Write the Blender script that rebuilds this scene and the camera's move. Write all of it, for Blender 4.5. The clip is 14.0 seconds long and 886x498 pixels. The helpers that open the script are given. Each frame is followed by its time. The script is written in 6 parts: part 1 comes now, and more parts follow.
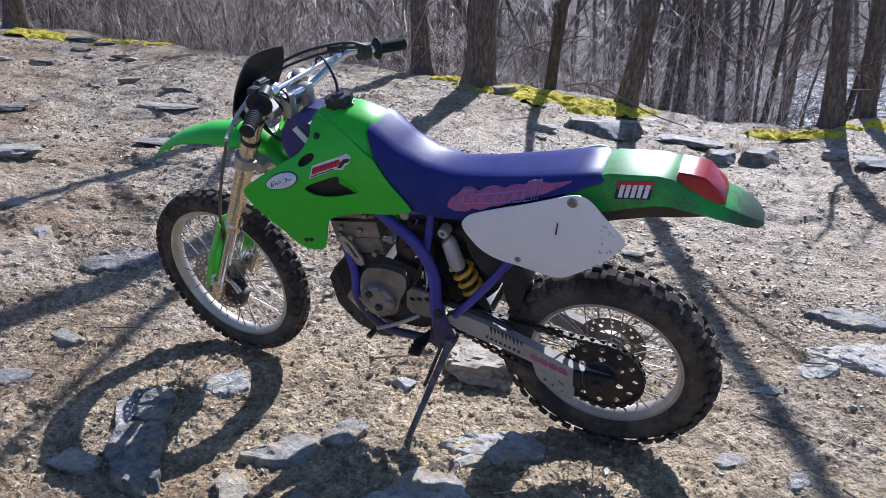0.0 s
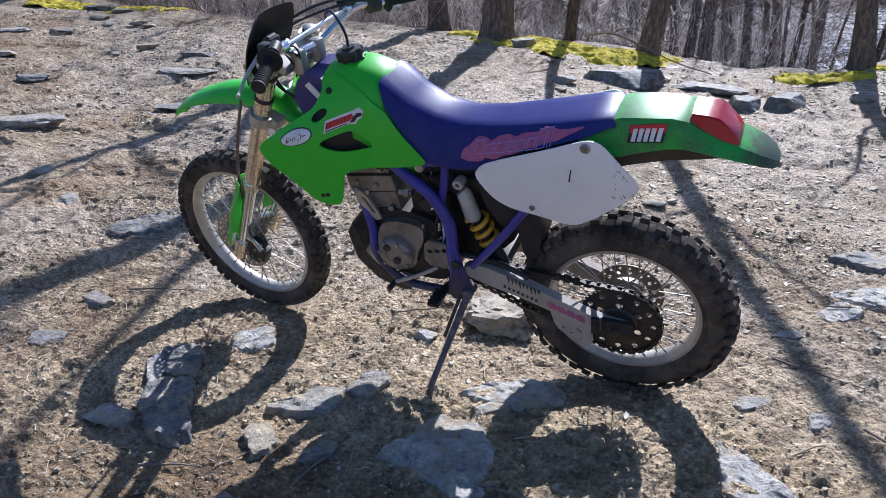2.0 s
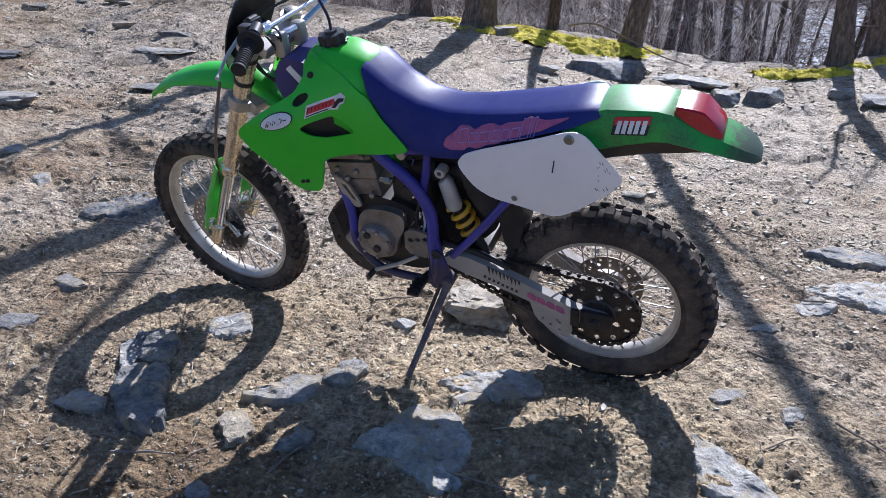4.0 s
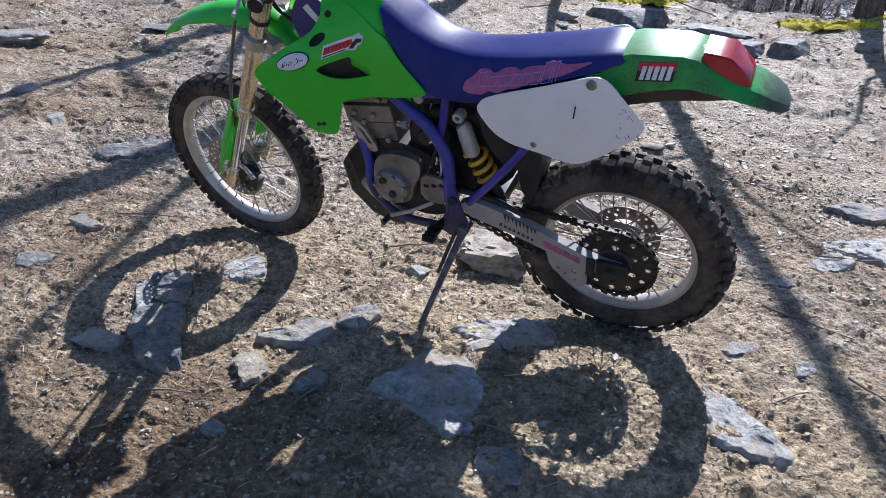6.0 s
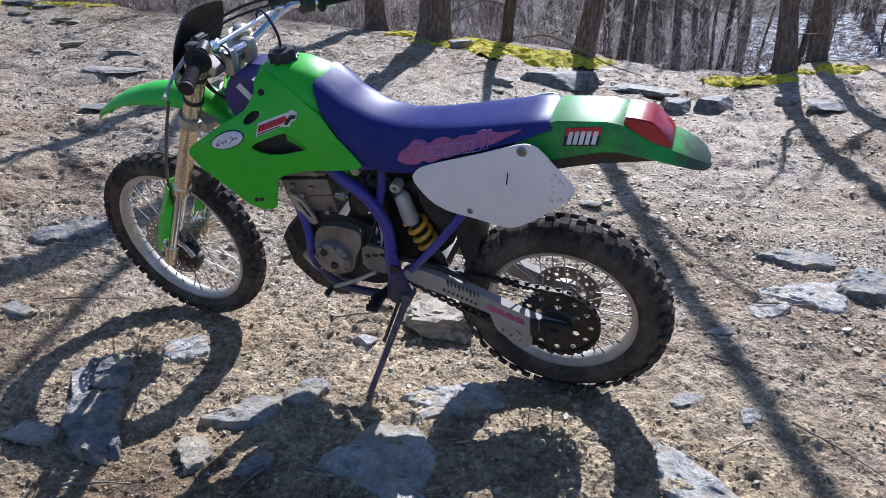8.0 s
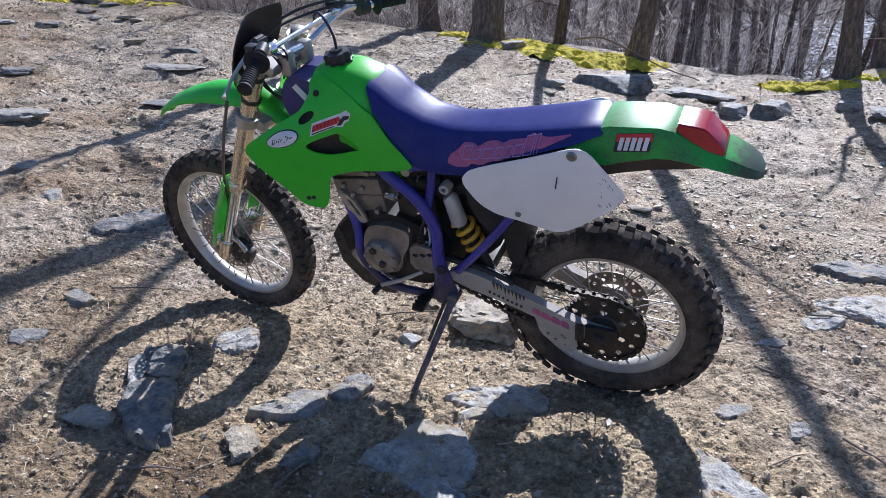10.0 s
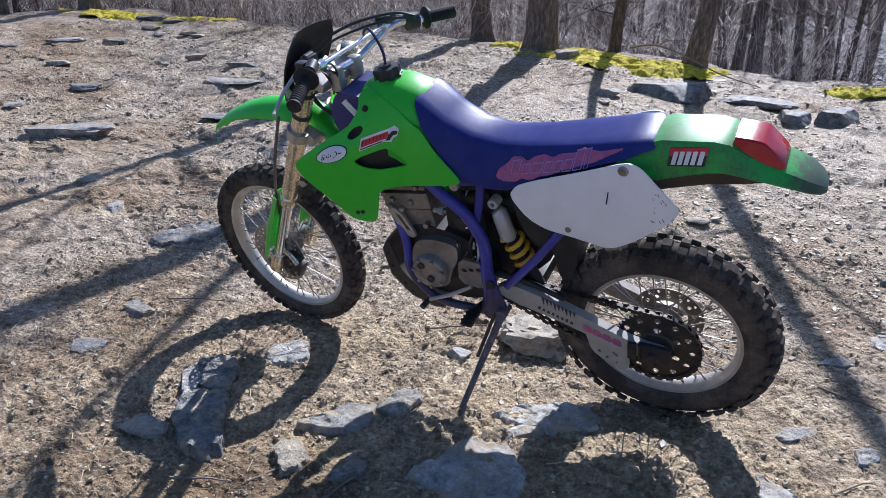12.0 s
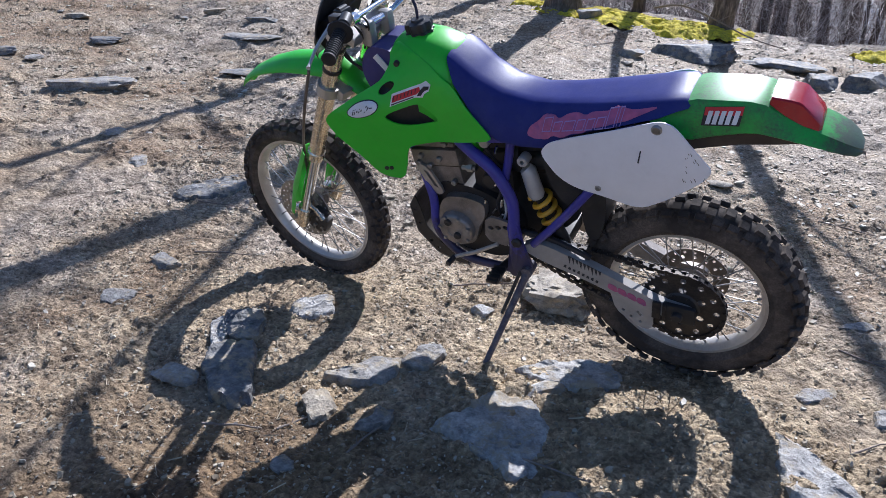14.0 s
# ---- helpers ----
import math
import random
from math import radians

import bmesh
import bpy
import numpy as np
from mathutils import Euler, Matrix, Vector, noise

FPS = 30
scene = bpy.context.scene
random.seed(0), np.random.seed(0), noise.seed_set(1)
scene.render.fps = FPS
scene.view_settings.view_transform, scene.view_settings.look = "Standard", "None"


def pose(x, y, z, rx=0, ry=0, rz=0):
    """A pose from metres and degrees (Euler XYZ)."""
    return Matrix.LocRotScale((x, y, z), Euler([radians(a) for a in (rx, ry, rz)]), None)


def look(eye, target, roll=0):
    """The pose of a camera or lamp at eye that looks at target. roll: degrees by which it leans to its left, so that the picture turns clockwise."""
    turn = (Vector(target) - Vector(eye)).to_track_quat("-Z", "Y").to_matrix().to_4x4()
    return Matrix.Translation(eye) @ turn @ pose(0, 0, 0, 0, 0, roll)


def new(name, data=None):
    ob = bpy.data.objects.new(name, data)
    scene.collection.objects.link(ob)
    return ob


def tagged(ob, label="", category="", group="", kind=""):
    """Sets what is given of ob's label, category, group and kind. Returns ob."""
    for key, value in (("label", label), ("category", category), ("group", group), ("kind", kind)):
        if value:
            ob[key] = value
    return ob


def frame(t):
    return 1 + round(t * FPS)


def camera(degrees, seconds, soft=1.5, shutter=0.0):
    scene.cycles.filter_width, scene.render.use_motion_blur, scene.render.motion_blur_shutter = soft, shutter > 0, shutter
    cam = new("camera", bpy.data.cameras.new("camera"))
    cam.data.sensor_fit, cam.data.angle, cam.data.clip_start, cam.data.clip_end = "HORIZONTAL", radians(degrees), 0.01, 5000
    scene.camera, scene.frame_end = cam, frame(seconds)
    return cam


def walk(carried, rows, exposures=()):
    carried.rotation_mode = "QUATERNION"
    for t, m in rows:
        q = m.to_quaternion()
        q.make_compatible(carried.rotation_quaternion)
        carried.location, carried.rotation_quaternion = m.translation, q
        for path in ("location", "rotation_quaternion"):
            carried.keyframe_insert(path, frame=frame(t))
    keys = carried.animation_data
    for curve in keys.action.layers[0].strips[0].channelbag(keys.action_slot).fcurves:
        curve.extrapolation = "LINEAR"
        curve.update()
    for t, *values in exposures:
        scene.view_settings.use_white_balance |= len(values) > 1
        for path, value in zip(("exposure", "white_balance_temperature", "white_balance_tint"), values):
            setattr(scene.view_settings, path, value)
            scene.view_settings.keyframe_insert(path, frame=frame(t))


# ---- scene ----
from mathutils.bvhtree import BVHTree

cam = camera(62.5, 14.0, soft=0.55)
PATH = [
    (0, (0.973, -2.182, 1.445), (0.298, -0.436, 0.742), 2.4),
    (0.5, (0.992, -2.205, 1.434), (0.254, -0.504, 0.684), 2.4),
    (1, (1.005, -2.197, 1.412), (0.278, -0.528, 0.583), 2.7),
    (1.5, (1.004, -2.179, 1.402), (0.357, -0.518, 0.497), 2.4),
    (2, (1.01, -2.193, 1.428), (0.287, -0.511, 0.622), -0.0),
    (2.5, (1.005, -2.18, 1.428), (0.367, -0.488, 0.574), 1.1),
    (3, (1.007, -2.182, 1.429), (0.331, -0.496, 0.593), 1.0),
    (3.2, (1.003, -2.177, 1.426), (0.354, -0.48, 0.59), 2.1),
    (5.3, (0.992, -2.186, 1.427), (0.312, -0.522, 0.549), 0.8),
    (5.5, (0.991, -2.181, 1.42), (0.321, -0.525, 0.52), 1.2),
    (6, (0.98, -2.179, 1.408), (0.319, -0.553, 0.45), 2.6),
    (6.5, (0.977, -2.174, 1.416), (0.332, -0.515, 0.504), 2.3),
    (7, (0.996, -2.176, 1.432), (0.37, -0.466, 0.605), 0.5),
    (7.2, (0.997, -2.172, 1.431), (0.424, -0.431, 0.632), 1.6),
    (9.3, (1.027, -2.163, 1.424), (0.455, -0.457, 0.552), 0.6),
    (9.5, (1.023, -2.159, 1.418), (0.46, -0.461, 0.523), 2.0),
    (10, (1.01, -2.182, 1.441), (0.32, -0.487, 0.634), 1.3),
    (10.5, (1.008, -2.176, 1.445), (0.305, -0.466, 0.684), 0.9),
    (11, (1.005, -2.18, 1.458), (0.207, -0.502, 0.719), 0.4),
    (11.5, (0.996, -2.176, 1.463), (0.108, -0.533, 0.749), -1.0),
    (12, (1.014, -2.152, 1.45), (0.186, -0.51, 0.664), -0.3),
    (12.5, (1.038, -2.167, 1.456), (0.324, -0.46, 0.697), -0.2),
    (13, (1.027, -2.175, 1.444), (0.323, -0.496, 0.616), 0.3),
    (13.5, (0.987, -2.177, 1.444), (0.217, -0.543, 0.586), 0.7),
    (14, (0.982, -2.195, 1.443), (0.145, -0.606, 0.562), 0.3),
]
walk(cam, [(t, look(eye, target, roll)) for t, eye, target, roll in PATH], [(0, 0.60, 5020, 16)])

# ---- light ----
SUN_TURN, SUN_HIGH = radians(-4.0), radians(39.6)  # turn from +y towards +x
world = bpy.data.worlds.new("sky")
scene.world = world
world.use_nodes = True
wn = world.node_tree
sky = wn.nodes.new("ShaderNodeTexSky")
sky.sky_type, sky.sun_disc = "NISHITA", False
sky.sun_elevation, sky.sun_rotation = SUN_HIGH, SUN_TURN
wn.links.new(sky.outputs[0], wn.nodes["Background"].inputs[0])
wn.nodes["Background"].inputs[1].default_value = 0.067
sun = new("sun", bpy.data.lights.new("sun", "SUN"))
sun.data.energy, sun.data.angle, sun.data.color = 5.0, radians(0.53), (1.0, 0.89, 0.72)
to_sun = Vector((math.sin(SUN_TURN) * math.cos(SUN_HIGH), math.cos(SUN_TURN) * math.cos(SUN_HIGH), math.sin(SUN_HIGH)))
sun.matrix_world = look(to_sun * 50, (0, 0, 0))


# ---- materials ----
def nodes_of(name):
    m = bpy.data.materials.new(name)
    m.use_nodes = True
    return m, m.node_tree, m.node_tree.nodes["Principled BSDF"]


def add(nt, kind, **values):
    n = nt.nodes.new(kind)
    for k, v in values.items():
        n.inputs[k].default_value = v
    return n


def ramp(nt, source, stops):
    r = nt.nodes.new("ShaderNodeValToRGB")
    e = r.color_ramp.elements
    while len(e) < len(stops):
        e.new(0.5)
    for i, (p, c) in enumerate(stops):
        e[i].position, e[i].color = p, (*c, 1) if len(c) == 3 else c
    nt.links.new(source, r.inputs[0])
    return r


def mix(nt, kind, fac, a, b):
    n = nt.nodes.new("ShaderNodeMix")
    n.data_type, n.blend_type = "RGBA", kind
    for sock, v in ((n.inputs[0], fac), (n.inputs[6], a), (n.inputs[7], b)):
        if hasattr(v, "is_linked"):
            nt.links.new(v, sock)
        else:
            sock.default_value = v if not isinstance(v, tuple) or len(v) == 4 else (*v, 1)
    return n.outputs[2]


def noise_of(nt, vec, scale, detail=4, rough_=0.6):
    n = add(nt, "ShaderNodeTexNoise", Scale=scale, Detail=detail, Roughness=rough_)
    nt.links.new(vec, n.inputs["Vector"])
    return n.outputs[0]


def bump_of(nt, height, strength, distance, below=None):
    b = add(nt, "ShaderNodeBump", Strength=strength, Distance=distance)
    nt.links.new(height, b.inputs["Height"])
    if below is not None:
        nt.links.new(below, b.inputs["Normal"])
    return b.outputs[0]


def surface(name, colour, rough_=0.5, metal=0.0, dirt=(0.30, 0.24, 0.17), dirty=0.15, scale=14.0, grain=160.0, bump=0.15, coat=0.0, vary=0.15, gloss=0.5, spread=0.42, mud=None):
    """Paint, plastic, metal or rubber: a base colour that varies, dust in blotches and a fine grain."""
    m, nt, p = nodes_of(name)
    co = nt.nodes.new("ShaderNodeTexCoord").outputs["Object"]
    big, fine = noise_of(nt, co, scale), noise_of(nt, co, grain, 3)
    dark = tuple(c * (1 - vary) for c in colour)
    light = tuple(min(1, c * (1 + vary)) for c in colour)
    base = ramp(nt, big, ((0.3, dark), (0.7, light))).outputs[0]
    spot = mix(nt, "MULTIPLY", 1.0, ramp(nt, noise_of(nt, co, scale * 0.6, 8, 0.7), ((spread, (0, 0, 0)), (spread + 0.33, (1, 1, 1)))).outputs[0],
               ramp(nt, fine, ((0.3, (0.3, 0.3, 0.3)), (0.7, (1, 1, 1)))).outputs[0])
    k = nt.nodes.new("ShaderNodeMath")
    k.operation = "MULTIPLY"
    nt.links.new(spot, k.inputs[0])
    k.inputs[1].default_value = min(1.0, dirty * 2)
    colour_out = mix(nt, "MIX", k.outputs[0], base, dirt)
    if mud:
        # splashed mud that thickens along one axis: (axis, from, to, colour)
        axis, m0, m1, mud_colour = mud
        split = nt.nodes.new("ShaderNodeSeparateXYZ")
        nt.links.new(co, split.inputs[0])
        along = add(nt, "ShaderNodeMapRange")
        nt.links.new(split.outputs[axis], along.inputs[0])
        along.inputs[1].default_value, along.inputs[2].default_value = m0, m1
        along.inputs[3].default_value, along.inputs[4].default_value = -0.35, 0.55
        total = nt.nodes.new("ShaderNodeMath")
        nt.links.new(along.outputs[0], total.inputs[0])
        nt.links.new(noise_of(nt, co, 45, 8, 0.75), total.inputs[1])
        colour_out = mix(nt, "MIX", ramp(nt, total.outputs[0], ((0.50, (0, 0, 0)), (0.72, (0.85, 0.85, 0.85)))).outputs[0], colour_out, mud_colour)
    nt.links.new(colour_out, p.inputs["Base Color"])
    r = add(nt, "ShaderNodeMapRange")
    nt.links.new(fine, r.inputs[0])
    r.inputs[3].default_value, r.inputs[4].default_value = max(0.03, rough_ - 0.1), min(1, rough_ + 0.15)
    nt.links.new(r.outputs[0], p.inputs["Roughness"])
    p.inputs["Specular IOR Level"].default_value = gloss
    p.inputs["Metallic"].default_value, p.inputs["Coat Weight"].default_value = metal, coat
    nt.links.new(bump_of(nt, fine, bump, 0.0006), p.inputs["Normal"])
    return m


GREEN = surface("green_plastic", (0.075, 0.56, 0.018), 0.35, dirty=0.06, vary=0.06, bump=0.06)
GREEN_TAIL = surface("dusty_green_plastic", (0.045, 0.42, 0.04), 0.38, dirty=0.45, dirt=(0.05, 0.06, 0.04), scale=22, vary=0.08, bump=0.1, spread=0.31, mud=(0, 0.93, 1.09, (0.07, 0.06, 0.045)))
PURPLE_SEAT = surface("purple_vinyl", (0.038, 0.044, 0.19), 0.34, gloss=0.07, dirty=0.14, dirt=(0.17, 0.16, 0.24), grain=420, bump=0.35, vary=0.1)
FRAME_PAINT = surface("purple_frame_paint", (0.070, 0.062, 0.38), 0.32, dirty=0.35, dirt=(0.05, 0.04, 0.05), vary=0.12, mud=(2, 0.66, 0.30, (0.055, 0.045, 0.05)))
RADIATOR_BLUE = surface("blue_plastic", (0.032, 0.03, 0.18), 0.45, dirty=0.1)
HOSE_BLUE = surface("dark_blue_rubber", (0.012, 0.014, 0.05), 0.4, dirty=0.05)
WHITE = surface("white_plastic", (0.90, 0.89, 0.91), 0.4, dirty=0.05, vary=0.03, bump=0.05)
BLACK = surface("black_plastic", (0.02, 0.02, 0.022), 0.45, dirty=0.08)
GRIP = surface("grip_rubber", (0.012, 0.012, 0.014), 0.7, dirty=0.1, bump=0.5)
TYRE = surface("dusty_rubber", (0.055, 0.048, 0.043), 0.9, gloss=0.12, dirty=0.6, dirt=(0.24, 0.195, 0.155), scale=16, bump=0.7)
STEEL = surface("worn_steel", (0.36, 0.35, 0.33), 0.45, 1.0, dirty=0.15)
OLD_STEEL = surface("browned_steel", (0.24, 0.20, 0.16), 0.5, 0.8, dirty=0.4)
CHROME = surface("chrome", (0.8, 0.8, 0.8), 0.12, 1.0, dirty=0.05, bump=0.03)
ALU = surface("brushed_aluminium", (0.52, 0.5, 0.47), 0.48, 0.75, dirty=0.3, bump=0.1)
SHOCK_BODY = surface("satin_alloy", (0.55, 0.54, 0.52), 0.4, 0.25, dirty=0.2)
RIM = surface("dusty_rim", (0.60, 0.56, 0.50), 0.4, 0.55, dirty=0.35, bump=0.1)
GOLD = surface("gold_fork_tube", (0.72, 0.63, 0.47), 0.22, 0.8, dirty=0.10)
SWING = surface("dull_alloy", (0.42, 0.39, 0.35), 0.55, 0.1, dirty=0.25, bump=0.1)
CASE = surface("engine_casting", (0.30, 0.27, 0.24), 0.45, 0.55, dirty=0.45, dirt=(0.085, 0.065, 0.048), vary=0.35, bump=0.4, grain=300)
CASE_DARK = surface("dark_casting", (0.045, 0.042, 0.04), 0.5, 0.4, dirty=0.4, dirt=(0.06, 0.048, 0.038), bump=0.3)
DARK_STEEL = surface("dark_steel", (0.035, 0.033, 0.035), 0.42, 0.6, dirty=0.25)
SPRING = surface("yellow_spring_paint", (0.75, 0.42, 0.02), 0.35, dirty=0.2)
RED_LENS = surface("red_lens", (0.40, 0.004, 0.012), 0.2, dirty=0.06, bump=0.02, coat=0.15)
PINK = surface("faded_pink_print", (0.50, 0.12, 0.23), 0.45, dirty=0.5, dirt=(0.16, 0.09, 0.24), vary=0.2, scale=40)
PALE_PRINT = surface("pale_lilac_print", (0.40, 0.26, 0.52), 0.45, dirty=0.1)
RED_PRINT = surface("red_print", (0.58, 0.02, 0.03), 0.4, dirty=0.06)
INK = surface("black_print", (0.012, 0.012, 0.02), 0.4, dirty=0.04)
PAPER = surface("white_print", (0.8, 0.8, 0.8), 0.4, dirty=0.05)
LINER = surface("muddy_black_plastic", (0.045, 0.035, 0.028), 0.7, dirty=0.4, dirt=(0.13, 0.095, 0.065), scale=20)
STAND_PAINT = surface("dusty_purple_steel", (0.06, 0.052, 0.085), 0.5, 0.1, dirt=(0.33, 0.29, 0.25), dirty=0.8, scale=25)


def rock_material(name, low, high, bump=0.7):
    m, nt, p = nodes_of(name)
    co = nt.nodes.new("ShaderNodeTexCoord").outputs["Object"]
    info = nt.nodes.new("ShaderNodeObjectInfo").outputs["Random"]
    shift = nt.nodes.new("ShaderNodeVectorMath")
    shift.operation = "ADD"
    nt.links.new(co, shift.inputs[0])
    nt.links.new(info, shift.inputs[1])
    v = shift.outputs[0]
    big, mid, fine = noise_of(nt, v, 9, 6, 0.65), noise_of(nt, v, 28, 8, 0.75), noise_of(nt, v, 110, 6, 0.7)
    c = ramp(nt, big, ((0.3, low), (0.5, tuple((a + b) / 2 for a, b in zip(low, high))), (0.68, high))).outputs[0]
    c = mix(nt, "MULTIPLY", 0.8, c, ramp(nt, mid, ((0.36, (0.38, 0.37, 0.36)), (0.48, (0.90, 0.89, 0.88)), (0.62, (1.35, 1.34, 1.32)))).outputs[0])
    c = mix(nt, "MULTIPLY", 0.6, c, ramp(nt, fine, ((0.32, (0.55, 0.53, 0.52)), (0.62, (1.15, 1.13, 1.1)))).outputs[0])
    # dirt caught on the rough tops
    c = mix(nt, "MIX", ramp(nt, noise_of(nt, v, 13, 8, 0.75), ((0.50, (0, 0, 0)), (0.60, (0.8, 0.8, 0.8)))).outputs[0], c, (0.40, 0.32, 0.20))
    nt.links.new(c, p.inputs["Base Color"])
    p.inputs["Roughness"].default_value = 0.65
    b = bump_of(nt, fine, bump * 0.7, 0.003)
    b = bump_of(nt, mid, bump, 0.010, b)
    nt.links.new(bump_of(nt, big, 0.8, 0.018, b), p.inputs["Normal"])
    return m


ROCK = rock_material("grey_rock", (0.17, 0.16, 0.148), (0.45, 0.43, 0.395), 1.0)
ROCK_BROWN = rock_material("brown_rock", (0.24, 0.20, 0.145), (0.50, 0.44, 0.34))
# for the dark stones; shade of their backlit fronts is in the colour too
ROCK_DARK = rock_material("dark_shaded_rock", (0.10, 0.10, 0.10), (0.26, 0.255, 0.25), 0.8)
ROCK_PALE = rock_material("pale_rock", (0.28, 0.27, 0.255), (0.60, 0.58, 0.54), 1.0)


def chip_material():
    """Stone chips, each with its own tone."""
    m, nt, p = nodes_of("gravel")
    geo = nt.nodes.new("ShaderNodeNewGeometry")
    tone = ramp(nt, geo.outputs["Random Per Island"], ((0.0, (0.21, 0.165, 0.105)), (0.3, (0.30, 0.24, 0.155)), (0.6, (0.39, 0.325, 0.22)), (0.87, (0.48, 0.42, 0.31)), (1.0, (0.56, 0.52, 0.43)))).outputs[0]
    c = mix(nt, "MULTIPLY", 0.6, tone, ramp(nt, noise_of(nt, geo.outputs["Position"], 320, 3), ((0.3, (0.55, 0.53, 0.5)), (0.65, (1.15, 1.13, 1.1)))).outputs[0])
    nt.links.new(c, p.inputs["Base Color"])
    p.inputs["Roughness"].default_value = 0.6
    return m


PEBBLE = chip_material()


def ground_material():
    m, nt, p = nodes_of("gravelly_dirt")
    co = nt.nodes.new("ShaderNodeNewGeometry").outputs["Position"]
    big, mid, fine = noise_of(nt, co, 1.1, 5, 0.6), noise_of(nt, co, 9, 6, 0.65), noise_of(nt, co, 95, 5, 0.7)
    c = ramp(nt, big, ((0.38, (0.35, 0.25, 0.145)), (0.48, (0.48, 0.39, 0.265)), (0.58, (0.51, 0.435, 0.34)))).outputs[0]
    loam = nt.nodes.new("ShaderNodeAttribute")
    loam.attribute_name = "loam"
    c = mix(nt, "MIX", loam.outputs["Fac"], c, ramp(nt, noise_of(nt, co, 3.1, 5, 0.6), ((0.36, (0.45, 0.35, 0.205)), (0.6, (0.58, 0.475, 0.305)))).outputs[0])
    c = mix(nt, "MULTIPLY", 0.85, c, ramp(nt, mid, ((0.37, (0.46, 0.42, 0.38)), (0.48, (0.92, 0.89, 0.86)), (0.65, (1.2, 1.19, 1.18)))).outputs[0])
    # same noise as the bump below: pits painted darker, as if shaded
    c = mix(nt, "MULTIPLY", 0.8, c, ramp(nt, noise_of(nt, co, 34, 6, 0.75), ((0.38, (0.55, 0.50, 0.44)), (0.52, (1.05, 1.04, 1.02)))).outputs[0])
    cells = add(nt, "ShaderNodeTexVoronoi", Scale=75.0)
    nt.links.new(co, cells.inputs["Vector"])
    grains = add(nt, "ShaderNodeTexVoronoi", Scale=210.0)
    nt.links.new(co, grains.inputs["Vector"])
    tone = ramp(nt, noise_of(nt, cells.outputs["Color"], 3, 1), ((0.35, (0.62, 0.58, 0.53)), (0.65, (1.25, 1.23, 1.2)))).outputs[0]
    c = mix(nt, "MULTIPLY", 0.9, c, tone)
    c = mix(nt, "MULTIPLY", 0.6, c, ramp(nt, fine, ((0.3, (0.5, 0.48, 0.45)), (0.62, (1.12, 1.1, 1.08)))).outputs[0])
    # darker, browner ground towards low y
    darkening = nt.nodes.new("ShaderNodeAttribute")
    darkening.attribute_name = "dark_ground"
    c = mix(nt, "MULTIPLY", darkening.outputs["Fac"], c, (0.66, 0.60, 0.50))
    stones = nt.nodes.new("ShaderNodeAttribute")
    stones.attribute_name = "stone"
    c = mix(nt, "MULTIPLY", 1.0, c, ramp(nt, stones.outputs["Fac"], ((0.0, (0.50, 0.47, 0.45)), (0.5, (1.0, 1.0, 1.0)), (1.0, (1.42, 1.46, 1.55)))).outputs[0])
    # leaf litter and snow past the rim of the clearing
    z = nt.nodes.new("ShaderNodeAttribute")
    z.attribute_name = "forest"
    litter = ramp(nt, noise_of(nt, co, 14, 6, 0.7), ((0.35, (0.03, 0.022, 0.02)), (0.5, (0.085, 0.066, 0.058)), (0.7, (0.24, 0.20, 0.17)))).outputs[0]
    c = mix(nt, "MIX", z.outputs["Fac"], c, litter)
    s = nt.nodes.new("ShaderNodeAttribute")
    s.attribute_name = "snow"
    k = nt.nodes.new("ShaderNodeMath")
    k.operation = "MULTIPLY"
    nt.links.new(s.outputs["Fac"], k.inputs[0])
    nt.links.new(ramp(nt, noise_of(nt, co, 7.0, 8, 0.8), ((0.49, (0, 0, 0)), (0.53, (1, 1, 1)))).outputs[0], k.inputs[1])
    c = mix(nt, "MIX", k.outputs[0], c, (0.82, 0.85, 0.9))
    nt.links.new(c, p.inputs["Base Color"])
    p.inputs["Roughness"].default_value = 0.66
    dull = nt.nodes.new("ShaderNodeMapRange")
    nt.links.new(z.outputs["Fac"], dull.inputs[0])
    dull.inputs[3].default_value, dull.inputs[4].default_value = 0.45, 0.02
    nt.links.new(dull.outputs[0], p.inputs["Specular IOR Level"])
    b = bump_of(nt, fine, 0.9, 0.005)
    inv = nt.nodes.new("ShaderNodeMath")
    inv.operation = "SUBTRACT"
    inv.inputs[0].default_value = 1.0
    nt.links.new(cells.outputs["Distance"], inv.inputs[1])
    b = bump_of(nt, inv.outputs[0], 0.9, 0.007, b)
    b = bump_of(nt, noise_of(nt, co, 34, 6, 0.75), 0.8, 0.018, b)
    inv2 = nt.nodes.new("ShaderNodeMath")
    inv2.operation = "SUBTRACT"
    inv2.inputs[0].default_value = 1.0
    nt.links.new(grains.outputs["Distance"], inv2.inputs[1])
    b = bump_of(nt, inv2.outputs[0], 0.5, 0.0025, b)
    nt.links.new(bump_of(nt, mid, 0.7, 0.038, b), p.inputs["Normal"])
    return m


